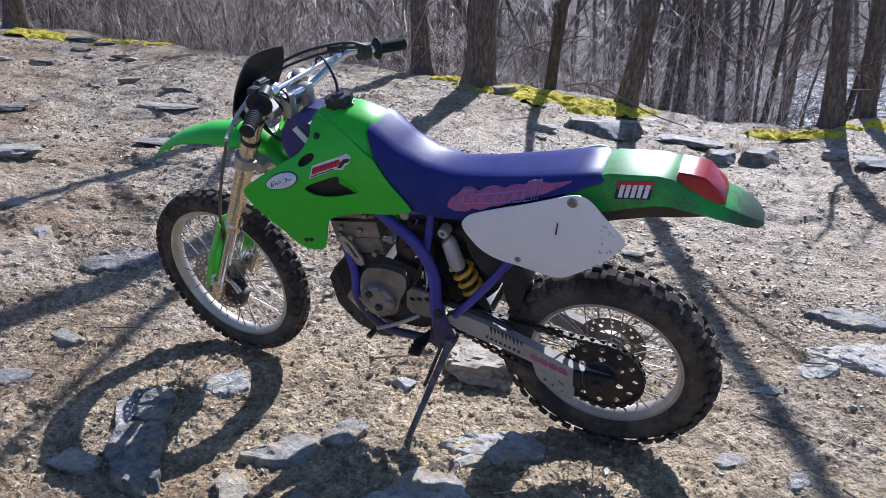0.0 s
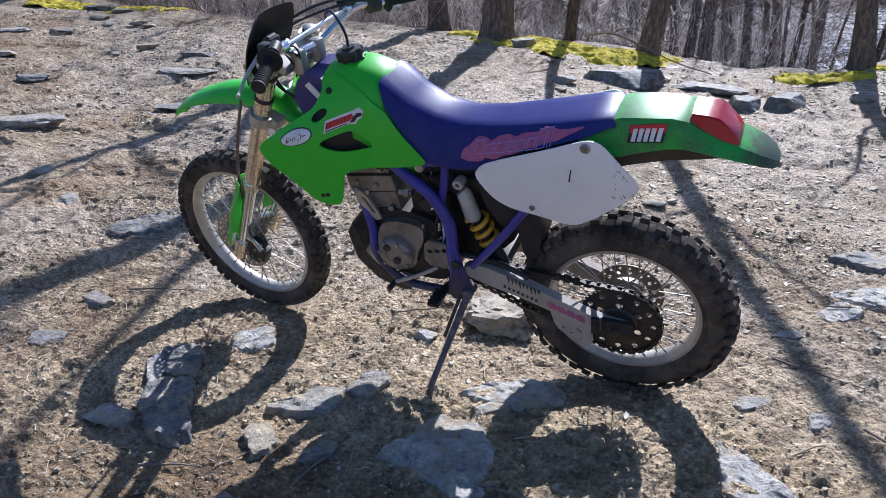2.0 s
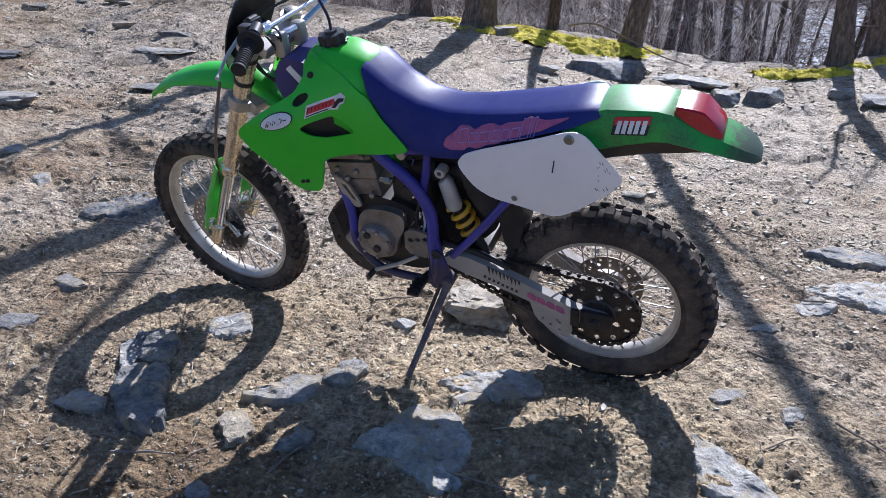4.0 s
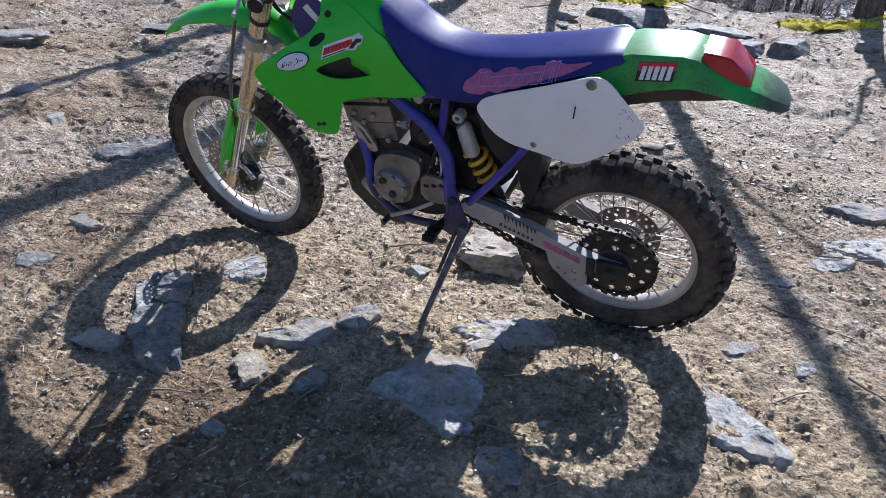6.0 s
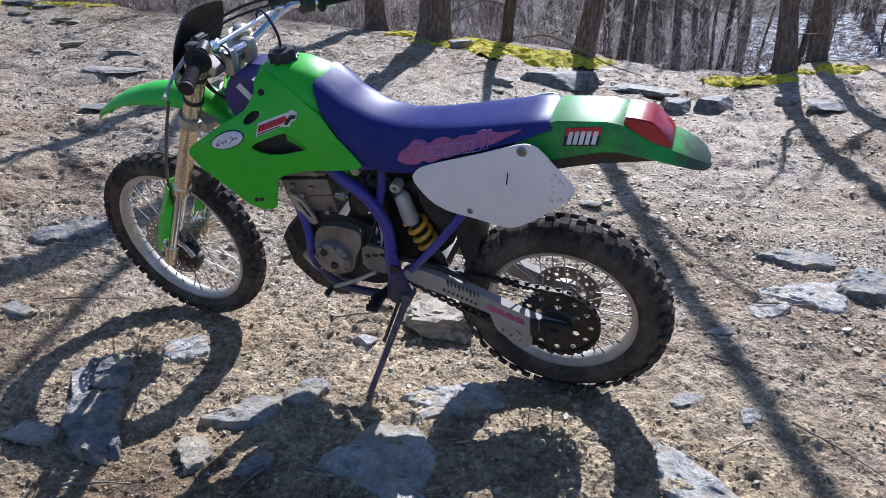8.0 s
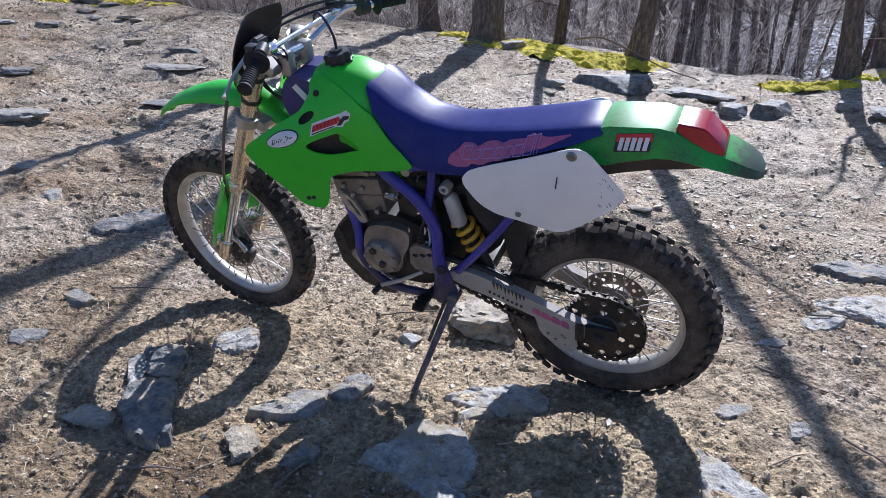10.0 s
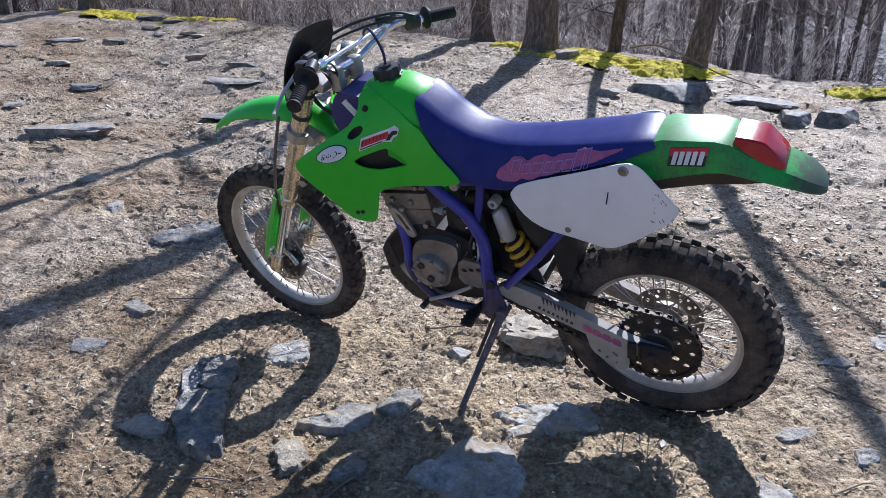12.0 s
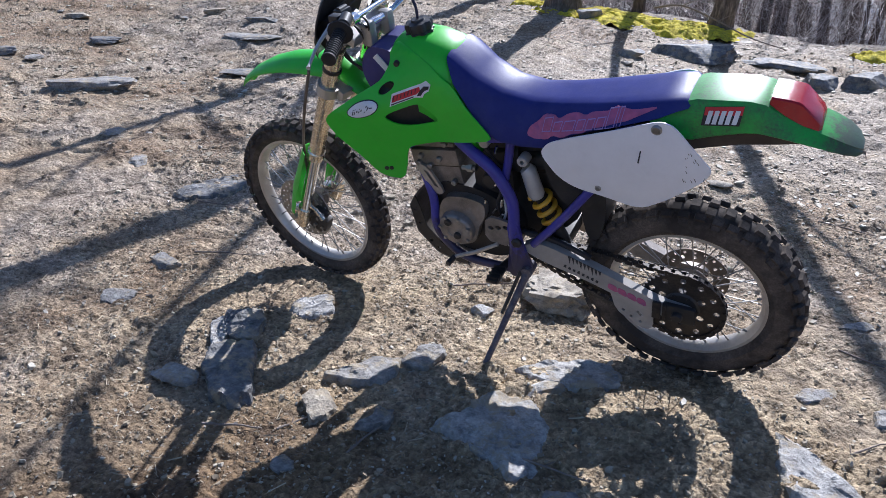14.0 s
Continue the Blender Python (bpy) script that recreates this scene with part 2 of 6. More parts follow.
def bark_material(name, low, high):
    m, nt, p = nodes_of(name)
    tc = nt.nodes.new("ShaderNodeTexCoord").outputs["Object"]
    mp = nt.nodes.new("ShaderNodeMapping")
    mp.inputs["Scale"].default_value = (1, 1, 0.3)
    nt.links.new(tc, mp.inputs[0])
    ridges, fine = noise_of(nt, mp.outputs[0], 38, 6, 0.7), noise_of(nt, tc, 120, 4)
    patch = noise_of(nt, tc, 2.2, 4)
    c = ramp(nt, ridges, ((0.34, tuple(v * 0.45 for v in low)), (0.5, low), (0.68, high))).outputs[0]
    c = mix(nt, "MIX", ramp(nt, patch, ((0.5, (0, 0, 0)), (0.75, (0.5, 0.5, 0.5)))).outputs[0], c, (0.11, 0.12, 0.07))
    nt.links.new(c, p.inputs["Base Color"])
    p.inputs["Roughness"].default_value = 0.85
    b = bump_of(nt, ridges, 0.9, 0.02)
    nt.links.new(bump_of(nt, fine, 0.3, 0.003, b), p.inputs["Normal"])
    return m


BARK = bark_material("grey_bark", (0.155, 0.115, 0.088), (0.33, 0.262, 0.205))
STICK = surface("dry_stick", (0.24, 0.19, 0.15), 0.8, dirty=0.2, vary=0.3, scale=30)
STRAW = surface("dry_straw", (0.46, 0.38, 0.25), 0.7, dirty=0.1, vary=0.4, scale=3)
BARK_BROWN = bark_material("brown_bark", (0.11, 0.075, 0.05), (0.25, 0.18, 0.13))
# pale colour stands in for sun on the backlit twigs
TWIG = surface("sun_pale_twigs", (0.68, 0.58, 0.50), 0.5, gloss=0.6, dirty=0.2, vary=0.35, scale=0.8)
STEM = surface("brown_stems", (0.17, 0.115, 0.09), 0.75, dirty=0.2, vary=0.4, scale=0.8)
# lightened and greyed bark: distance haze is put into the colour
FAR_BARK = bark_material("hazed_far_bark", (0.15, 0.125, 0.115), (0.30, 0.265, 0.25))
HOSE = surface("dusty_brown_hose", (0.15, 0.12, 0.09), 0.6, dirty=0.2)


def moss_material():
    m, nt, p = nodes_of("yellow_moss")
    co = nt.nodes.new("ShaderNodeTexCoord").outputs["Object"]
    c = ramp(nt, noise_of(nt, co, 11, 6, 0.7), ((0.30, (0.12, 0.085, 0.03)), (0.40, (0.50, 0.41, 0.03)), (0.58, (0.80, 0.68, 0.035)))).outputs[0]
    c = mix(nt, "MULTIPLY", 0.85, c, ramp(nt, noise_of(nt, co, 60, 5, 0.7), ((0.33, (0.35, 0.30, 0.15)), (0.50, (1.15, 1.12, 1.0)))).outputs[0])
    nt.links.new(c, p.inputs["Base Color"])
    p.inputs["Roughness"].default_value = 0.9
    nt.links.new(bump_of(nt, noise_of(nt, co, 130, 5, 0.7), 1.0, 0.015), p.inputs["Normal"])
    return m


MOSS = moss_material()


# ---- building helpers ----
def finish(bm, name, material, sharp=38):
    me = bpy.data.meshes.new(name)
    bmesh.ops.recalc_face_normals(bm, faces=bm.faces)
    for fc in bm.faces:
        fc.smooth = True
    bm.to_mesh(me)
    bm.free()
    me.set_sharp_from_angle(angle=radians(sharp))
    if material:
        me.materials.append(material)
    return me


def part(name, bm, material, parent, label="", sharp=38):
    ob = new(name, finish(bm, name, material, sharp))
    ob.parent = parent
    if label:
        ob["label"] = label
    return ob


def empty(name, m, label, category, group=""):
    e = new(name)
    e.matrix_world = m
    return tagged(e, label, category, group)


def raw_mesh(name, verts, faces, material, smooth=True):
    """A mesh from arrays of corners and of faces that all have as many corners."""
    v, f = np.asarray(verts, np.float32), np.asarray(faces, np.int32)
    me = bpy.data.meshes.new(name)
    me.vertices.add(len(v))
    me.vertices.foreach_set("co", v.reshape(-1))
    me.loops.add(f.size)
    me.loops.foreach_set("vertex_index", f.reshape(-1))
    me.polygons.add(len(f))
    me.polygons.foreach_set("loop_start", np.arange(0, f.size, f.shape[1], dtype=np.int32))
    me.polygons.foreach_set("use_smooth", np.full(len(f), smooth))
    me.materials.append(material)
    me.update(calc_edges=True)
    return me


def spline(pts, n=6):
    """A smooth line through the points, n steps to each stretch."""
    p = [Vector(q) for q in pts]
    p = [p[0] * 2 - p[1]] + p + [p[-1] * 2 - p[-2]]
    out = []
    for i in range(1, len(p) - 2):
        for k in range(n):
            t = k / n
            a, b, c, d = p[i - 1:i + 3]
            out.append(0.5 * (2 * b + (c - a) * t + (2 * a - 5 * b + 4 * c - d) * t * t + (3 * b - a - 3 * c + d) * t ** 3))
    return out + [p[-2]]


def tube(bm, pts, radius, sides=10, cap=True):
    pts = [Vector(p) for p in pts]
    radii = radius if isinstance(radius, (list, tuple)) else [radius] * len(pts)
    if len(radii) != len(pts):
        radii = [np.interp(i / (len(pts) - 1), np.linspace(0, 1, len(radii)), radii) for i in range(len(pts))]
    rings, side = [], None
    for i, p in enumerate(pts):
        d = (pts[min(i + 1, len(pts) - 1)] - pts[max(i - 1, 0)]).normalized()
        if side is None:
            side = d.orthogonal().normalized()
        side = (side - d * side.dot(d)).normalized()
        up = d.cross(side)
        rings.append([bm.verts.new(p + (side * math.cos(a) + up * math.sin(a)) * radii[i]) for a in (2 * math.pi * k / sides for k in range(sides))])
    for a, b in zip(rings, rings[1:]):
        for k in range(sides):
            bm.faces.new((a[k], a[(k + 1) % sides], b[(k + 1) % sides], b[k]))
    if cap:
        bm.faces.new(rings[0][::-1])
        bm.faces.new(rings[-1])
    return bm


def lathe(bm, profile, centre, seg=48, closed=False):
    """Turns a profile of (radius, y) round an axle along y."""
    c = Vector(centre)
    rings = []
    for k in range(seg):
        a = 2 * math.pi * k / seg
        rings.append([bm.verts.new(c + Vector((r * math.cos(a), y, r * math.sin(a)))) for r, y in profile])
    n = len(profile)
    for k in range(seg):
        a, b = rings[k], rings[(k + 1) % seg]
        for i in range(n if closed else n - 1):
            bm.faces.new((a[i], a[(i + 1) % n], b[(i + 1) % n], b[i]))
    return bm


def loft(bm, rings, cap=True, closed=True):
    vs = [[bm.verts.new(p) for p in r] for r in rings]
    n = len(vs[0])
    for a, b in zip(vs, vs[1:]):
        for k in range(n if closed else n - 1):
            bm.faces.new((a[k], a[(k + 1) % n], b[(k + 1) % n], b[k]))
    if cap:
        bm.faces.new(vs[0][::-1])
        bm.faces.new(vs[-1])
    return bm


def box(bm, lo, hi, m=None, bevel=0.003):
    made = bmesh.ops.create_cube(bm, size=1.0)["verts"]
    for v in made:
        v.co = Vector([l + (h - l) * (c + 0.5) for l, h, c in zip(lo, hi, v.co)])
        if m is not None:
            v.co = m @ v.co
    if bevel:
        edges = list({e for v in made for e in v.link_edges})
        bmesh.ops.bevel(bm, geom=edges, offset=bevel, segments=2, affect="EDGES", profile=0.6)
    return bm


def rounded(outline, times=2):
    """Cuts the corners of a closed outline."""
    for _ in range(times):
        out = []
        for a, b in zip(outline, outline[1:] + outline[:1]):
            out += [(a[0] * 0.8 + b[0] * 0.2, a[1] * 0.8 + b[1] * 0.2), (a[0] * 0.2 + b[0] * 0.8, a[1] * 0.2 + b[1] * 0.8)]
        outline = out
    return outline


def ring2(cx, cz, r, n=14, squash=1.0, turn=0.0):
    out = []
    for k in range(n):
        a = 2 * math.pi * k / n
        x, z = r * math.cos(a), r * squash * math.sin(a)
        out.append((cx + x * math.cos(turn) - z * math.sin(turn), cz + x * math.sin(turn) + z * math.cos(turn)))
    return out


def panel(outline, depth, thick, holes=(), step=0.0):
    """A sheet with an outline in x and z, holes through it, at y = depth(x, z), thick towards +y."""
    bm = bmesh.new()
    edges = []
    for loop in (outline, *holes):
        vs = [bm.verts.new((x, 0, z)) for x, z in loop]
        edges += [bm.edges.new((a, b)) for a, b in zip(vs, vs[1:] + vs[:1])]
    bmesh.ops.triangle_fill(bm, edges=edges, use_beauty=True)
    if step:
        xs, zs = [p[0] for p in outline], [p[1] for p in outline]
        for lo, hi, no in ((min(xs), max(xs), (1, 0, 0)), (min(zs), max(zs), (0, 0, 1))):
            for k in range(1, int((hi - lo) / step) + 1):
                at = lo + k * step
                bmesh.ops.bisect_plane(bm, geom=bm.verts[:] + bm.edges[:] + bm.faces[:], plane_co=Vector(no) * at, plane_no=no, dist=1e-6)
    f = depth if callable(depth) else (lambda x, z: depth)
    for v in bm.verts:
        v.co.y = f(v.co.x, v.co.z)
    if thick:
        out = bmesh.ops.extrude_face_region(bm, geom=bm.faces[:])
        for v in out["geom"]:
            if isinstance(v, bmesh.types.BMVert):
                v.co.y += thick
    return bm


# ---- terrain ----
HILL = (1.0, -2.2)
RIDGE_TURN = np.radians([-100, -51, -47, -40.6, -29.6, -19.2, -7.9, -1.7, 4.1, 8.7, 17, 100])
RIDGE_FAR = np.array([13, 11.4, 11.1, 9.3, 8.7, 7.6, 7.4, 7.2, 7.1, 8.0, 8.5, 9.0])
RIDGE_HIGH = np.array([0.6, 0.55, 0.53, 0.5, 0.45, 0.42, 0.3, 0.22, 0.22, 0.3, 0.35, 0.3])


def smooth01(a, b, v):
    u = np.clip((v - a) / (b - a), 0, 1)
    return u * u * (3 - 2 * u)


def lattice(ix, iy, seed):
    h = (ix * 374761393 + iy * 668265263 + seed * 974634777) & 0xFFFFFFFF
    h = ((h ^ (h >> 13)) * 1274126177) & 0xFFFFFFFF
    return ((h ^ (h >> 16)) & 0xFFFF) / 65535.0


def rough(x, y, size, seed):
    """Value noise, -1 to 1, with features of that size."""
    if size < 0.2:
        # turned by an angle of its own, so that the lattice does not show
        c, s = math.cos(seed * 1.9 + 0.4), math.sin(seed * 1.9 + 0.4)
        x, y = x * c - y * s + 0.3 * size * np.sin((x + y) * 2.1 / size), x * s + y * c + 0.3 * size * np.sin((x - y) * 1.7 / size)
    u, v = np.asarray(x) / size + 512.0, np.asarray(y) / size + 512.0
    iu, iv = np.floor(u).astype(np.int64), np.floor(v).astype(np.int64)
    fu, fv = u - iu, v - iv
    fu, fv = fu * fu * (3 - 2 * fu), fv * fv * (3 - 2 * fv)
    a = lattice(iu, iv, seed) * (1 - fu) + lattice(iu + 1, iv, seed) * fu
    b = lattice(iu, iv + 1, seed) * (1 - fu) + lattice(iu + 1, iv + 1, seed) * fu
    return (a * (1 - fv) + b * fv) * 2 - 1


def ground_z(x, y, fine=True):
    x, y = np.asarray(x, float), np.asarray(y, float)
    dx, dy = x - HILL[0], y - HILL[1]
    r, turn = np.hypot(dx, dy), np.arctan2(dx, dy)
    far, high = np.interp(turn, RIDGE_TURN, RIDGE_FAR), np.interp(turn, RIDGE_TURN, RIDGE_HIGH)
    z = 0.025 + (high - 0.025) * smooth01(0.33, 1.0, r / far)
    past = np.maximum(r - far, 0.0)
    drop = np.where(past < 1.0, 0.16 * past * past, 0.16 + 0.32 * (past - 1.0))
    z = z - 3.2 * (1 - np.exp(-drop / 3.2))
    z = z + 9.0 * smooth01(35.0, 120.0, r) + 1.7 * smooth01(10.0, 20.0, r) * smooth01(-0.2, 0.0, turn)
    z = z + 0.035 * rough(x, y, 1.3, 1) * smooth01(1.6, 4.0, r) + 0.3 * rough(x, y, 7.0, 2) * smooth01(12, 25, r)
    if fine:
        away = smooth01(2.6, 5.0, r)
        flake = rough(x, y, 0.30, 71) + 0.6 * rough(x, y, 0.12, 72)
        z = z + relief(x, y)[0] * (1 - 0.4 * smooth01(7.0, 12.0, r)) + away * 0.020 * (smooth01(0.0, 0.2, flake) + 0.8 * smooth01(0.5, 0.7, flake) - 0.6)
    return z


def cells(x, y, size, seed):
    """Scattered points, one to a cell: the distance to the nearest in cell widths, and its own number from 0 to 1."""
    u, v = x / size + 4096.0, y / size + 4096.0
    iu, iv = np.floor(u).astype(np.int64), np.floor(v).astype(np.int64)
    best, name = np.full(np.shape(u), 9.0), np.zeros(np.shape(u))
    for i in (-1, 0, 1):
        for j in (-1, 0, 1):
            cu, cv = iu + i, iv + j
            px, py = cu + 0.1 + 0.8 * lattice(cu, cv, seed), cv + 0.1 + 0.8 * lattice(cu, cv, seed + 1)
            d = np.hypot(u - px, v - py)
            nearer = d < best
            best, name = np.where(nearer, d, best), np.where(nearer, lattice(cu, cv, seed + 2), name)
    return best, name


def relief(x, y):
    """Height of the crust, its clods and the stones set in it, and the tone of those stones (0.5 is bare dirt)."""
    out = np.maximum(np.maximum(np.abs(x) - 1.7, y - 1.2), 0.0)
    gap = 0.008 + 0.013 * out  # small forms fade out where they could not be told apart

    def shown(size):
        return smooth01(0.62 * size, 0.36 * size, gap)

    wx, wy = x + 0.012 * rough(x, y, 0.05, 51), y + 0.012 * rough(x, y, 0.05, 52)
    patch = rough(x, y, 0.42, 3) + 0.5 * rough(x, y, 0.16, 9)
    crust = rough(wx, wy, 0.19, 4) + 0.55 * rough(wx, wy, 0.075, 5) * shown(0.075) + 0.3 * rough(x, y, 0.034, 15) * shown(0.034)
    ledge = 0.0055 * smooth01(-0.12, 0.02, crust) + 0.005 * smooth01(0.42, 0.52, crust)
    clod = 0.0075 * np.maximum(0, rough(wx, wy, 0.06, 6) + 0.6 * rough(x, y, 0.026, 7) * shown(0.03)) ** 1.2 * shown(0.06)
    z = ledge + clod + 0.005 * patch + 0.0045 * rough(x, y, 0.017, 8) * shown(0.026)
    tone = np.full(np.shape(z), 0.5)
    for size, seed, share in ((0.09, 61, 0.08), (0.04, 64, 0.34), (0.023, 67, 0.6)):
        d, name = cells(wx, wy, size, seed)
        kind = (name * 97.0) % 1.0
        wide = 0.22 + 0.30 * kind
        here = (name < share + 0.25 * patch) & (d < wide)
        high = size * (0.09 + 0.12 * kind) * np.clip(2.2 * (1 - d / wide), 0, 1) ** 0.6
        z = z + np.where(here, high, 0) * shown(size)
        tone = np.where(here & (d < wide * 0.9), 0.5 + shown(size) * (-0.12 + 0.60 * ((name * 31.0) % 1.0)), tone)
    return z - 0.0085, tone


def axis_steps(lo, hi, fine_lo, fine_hi, step):
    """Grid lines: even over the middle, then slowly wider to 7 m out and fast beyond that."""
    def grow(room):
        out, v, gap = [], 0.0, step
        while v < room:
            gap *= 1.013 if v < 5.5 else 1.07
            v += gap
            out.append(v)
        return np.array(out)
    return np.concatenate([fine_lo - grow(fine_lo - lo)[::-1], np.arange(fine_lo, fine_hi, step), fine_hi + grow(hi - fine_hi)])


def build_ground():
    xs, ys = axis_steps(-260, 260, -1.7, 1.7, 0.008), axis_steps(-260, 260, -1.25, 1.2, 0.008)
    gx, gy = np.meshgrid(xs, ys)
    gz = ground_z(gx, gy)
    n, m = len(xs), len(ys)
    idx = np.arange(n * m).reshape(m, n)
    faces = np.stack([idx[:-1, :-1], idx[:-1, 1:], idx[1:, 1:], idx[1:, :-1]], -1).reshape(-1, 4)
    me = raw_mesh("ground", np.stack([gx, gy, gz], -1).reshape(-1, 3), faces, ground_material())
    dx, dy = gx - HILL[0], gy - HILL[1]
    r, turn = np.hypot(dx, dy), np.arctan2(dx, dy)
    far = np.interp(turn, RIDGE_TURN, RIDGE_FAR)
    wood = smooth01(-0.1, 0.5, r - far + 0.35 * rough(gx, gy, 0.7, 8))
    snow = smooth01(9.0, 10.5, r) * smooth01(-0.09, 0.03, turn) * (1 - smooth01(18, 23, r))
    loam = np.clip(smooth01(1.25, 0.35, np.hypot((gx - 0.45) * 0.75, gy + 0.35)) + 0.45 * rough(gx, gy, 0.5, 81) + 0.3 * rough(gx, gy, 0.14, 82), 0, 1)
    loam = loam * smooth01(2.6, 1.2, np.hypot(gx - 0.3, gy + 0.2))
    # where the ground is multiplied darker: low y, with a ragged edge
    dark_ground = smooth01(-0.70, -0.98, gy + 0.16 * rough(gx, gy, 0.3, 83)) * smooth01(0.9, 0.3, np.abs(gx + 0.25))
    for name, v in (("dark_ground", dark_ground), ("loam", loam), ("forest", wood), ("snow", snow), ("stone", relief(gx, gy)[1] * (1 - wood) + 0.5 * wood)):
        a = me.attributes.new(name, "FLOAT", "POINT")
        a.data.foreach_set("value", v.reshape(-1).astype(np.float32))
    tagged(new("ground", me), "dry gravelly dirt clearing with leaf litter under the trees", "ground", kind="structure")


build_ground()


def blob(rnd, size, detail=2, cuts=9, lumps=0.10):
    """A broken stone: a sphere cut flat by planes and roughened."""
    bm = bmesh.new()
    bmesh.ops.create_icosphere(bm, subdivisions=detail, radius=1.0)
    planes = []
    for _ in range(cuts):
        d = Vector((rnd.gauss(0, 1), rnd.gauss(0, 1), rnd.gauss(0, 0.7))).normalized()
        planes.append((d, rnd.uniform(0.45, 0.85)))
    planes.append((Vector((rnd.uniform(-.12, .12), rnd.uniform(-.12, .12), 1)).normalized(), 0.55))
    off = Vector((rnd.uniform(-50, 50), rnd.uniform(-50, 50), 0))
    for v in bm.verts:
        p = v.co.copy()
        for d, k in planes:
            over = p.dot(d) - k
            if over > 0:
                p -= d * over
        p *= 1 + lumps * noise.noise(p * 2.3 + off) + lumps * 0.8 * noise.noise(p * 6 + off) + lumps * 0.5 * noise.noise(p * 14 + off)
        v.co = Vector((p.x * size[0] / 1.5, p.y * size[1] / 1.5, p.z * size[2] / 1.1))
    return bm


def rock(x, y, size, turn, label, seed, material=None, sink=0.4, cuts=9, detail=4, lumps=0.10):
    rnd = random.Random(seed)
    size = (size[0], size[1], size[2] * 0.6)
    bm = blob(rnd, size, detail, cuts, lumps)
    material = material or (ROCK_DARK if "dark" in label else ROCK_PALE if label == PALE else ROCK)
    z = float(ground_z(x, y, False)) + size[2] * (0.5 - sink)
    ob = new("rock", finish(bm, "rock", material, 28))
    ob.matrix_world = pose(x, y, z, 0, 0, turn)
    return tagged(ob, label, "rock", "loose rocks on the ground")


GREY, PALE, DARKR, BRN = ("grey angular rock half buried in the dirt", "pale flat rock lying on the dirt",
                          "dark blue-grey slab of rock on the dirt", "brown rough rock lying on the dirt")
rock(0.26, 0.22, (0.30, 0.22, 0.19), 20, BRN, 10, ROCK_BROWN, cuts=7, lumps=0.24)
rock(0.01, -0.03, (0.10, 0.07, 0.05), 0, PALE, 11)
rock(1.27, 0.49, (0.12, 0.05, 0.04), 35, GREY, 15)
rock(-0.11, -1.04, (0.07, 0.06, 0.04), 0, GREY, 20)
rock(-0.70, -0.87, (0.14, 0.10, 0.06), 0, GREY, 21)
rock(-1.29, -0.58, (0.13, 0.11, 0.05), 0, GREY, 22, sink=0.5)
rock(-1.36, -0.29, (0.15, 0.11, 0.05), 0, GREY, 23, sink=0.5)
rock(0.61, -0.84, (0.13, 0.12, 0.06), 0, GREY, 24)
rock(0.38, -0.39, (0.12, 0.08, 0.06), 30, PALE, 25)
rock(-0.44, 3.72, (0.18, 0.14, 0.11), 0, GREY, 26)
rock(0.0, 4.02, (0.55, 0.34, 0.24), 8, "dark grey boulder at the edge of the clearing", 27)
rock(1.23, 4.0, (0.30, 0.24, 0.21), 10, "dark grey broken rock by the rim of the clearing", 28)
rock(0.93, 3.85, (0.21, 0.18, 0.18), 0, "dark grey broken rock by the rim of the clearing", 29)
rock(0.58, 4.22, (0.56, 0.22, 0.11), -4, DARKR, 30)
rock(-3.55, 2.83, (0.40, 0.28, 0.04), 20, GREY, 31)
rock(-5.78, 3.54, (0.18, 0.16, 0.11), 0, DARKR, 34)
rock(-3.84, 1.33, (0.56, 0.26, 0.13), 32, "long grey ledge of rock with a shaded front", 36, sink=0.32)
rock(-6.22, 3.27, (0.40, 0.22, 0.09), 26, PALE, 42)
rock(-6.53, 2.76, (0.34, 0.18, 0.07), 38, DARKR, 43)
rock(-5.06, 1.49, (0.26, 0.18, 0.09), 40, DARKR, 44)
rock(-5.82, 3.5, (0.16, 0.13, 0.11), 0, BRN, 45, ROCK_BROWN)
rock(-5.50, 2.62, (0.22, 0.14, 0.07), 30, BRN, 46, ROCK_BROWN)
rock(-4.68, 2.2, (0.26, 0.16, 0.07), 20, DARKR, 47)
rock(-3.74, 3.19, (0.30, 0.16, 0.07), 10, DARKR, 48)
rock(-3.0, 2.07, (0.40, 0.16, 0.05), 34, DARKR, 49)
rock(-6.64, 4.80, (0.44, 0.3, 0.13), 0, DARKR, 37)
rock(-2.40, 0.48, (0.17, 0.13, 0.06), 0, GREY, 38, sink=0.5)
rock(-1.12, 4.70, (0.20, 0.15, 0.17), 15, GREY, 50)
rock(1.78, 4.2, (0.16, 0.14, 0.12), 0, GREY, 39)
rock(2.0, 4.0, (0.26, 0.2, 0.12), 0, "dark grey broken rock by the rim of the clearing", 40)
rock(-6.2, 4.72, (0.24, 0.2, 0.1), 0, GREY, 41)
TRI, PITTED = "large flat grey slab with a blotched top", "grey weathered slab half sunk in the dirt"


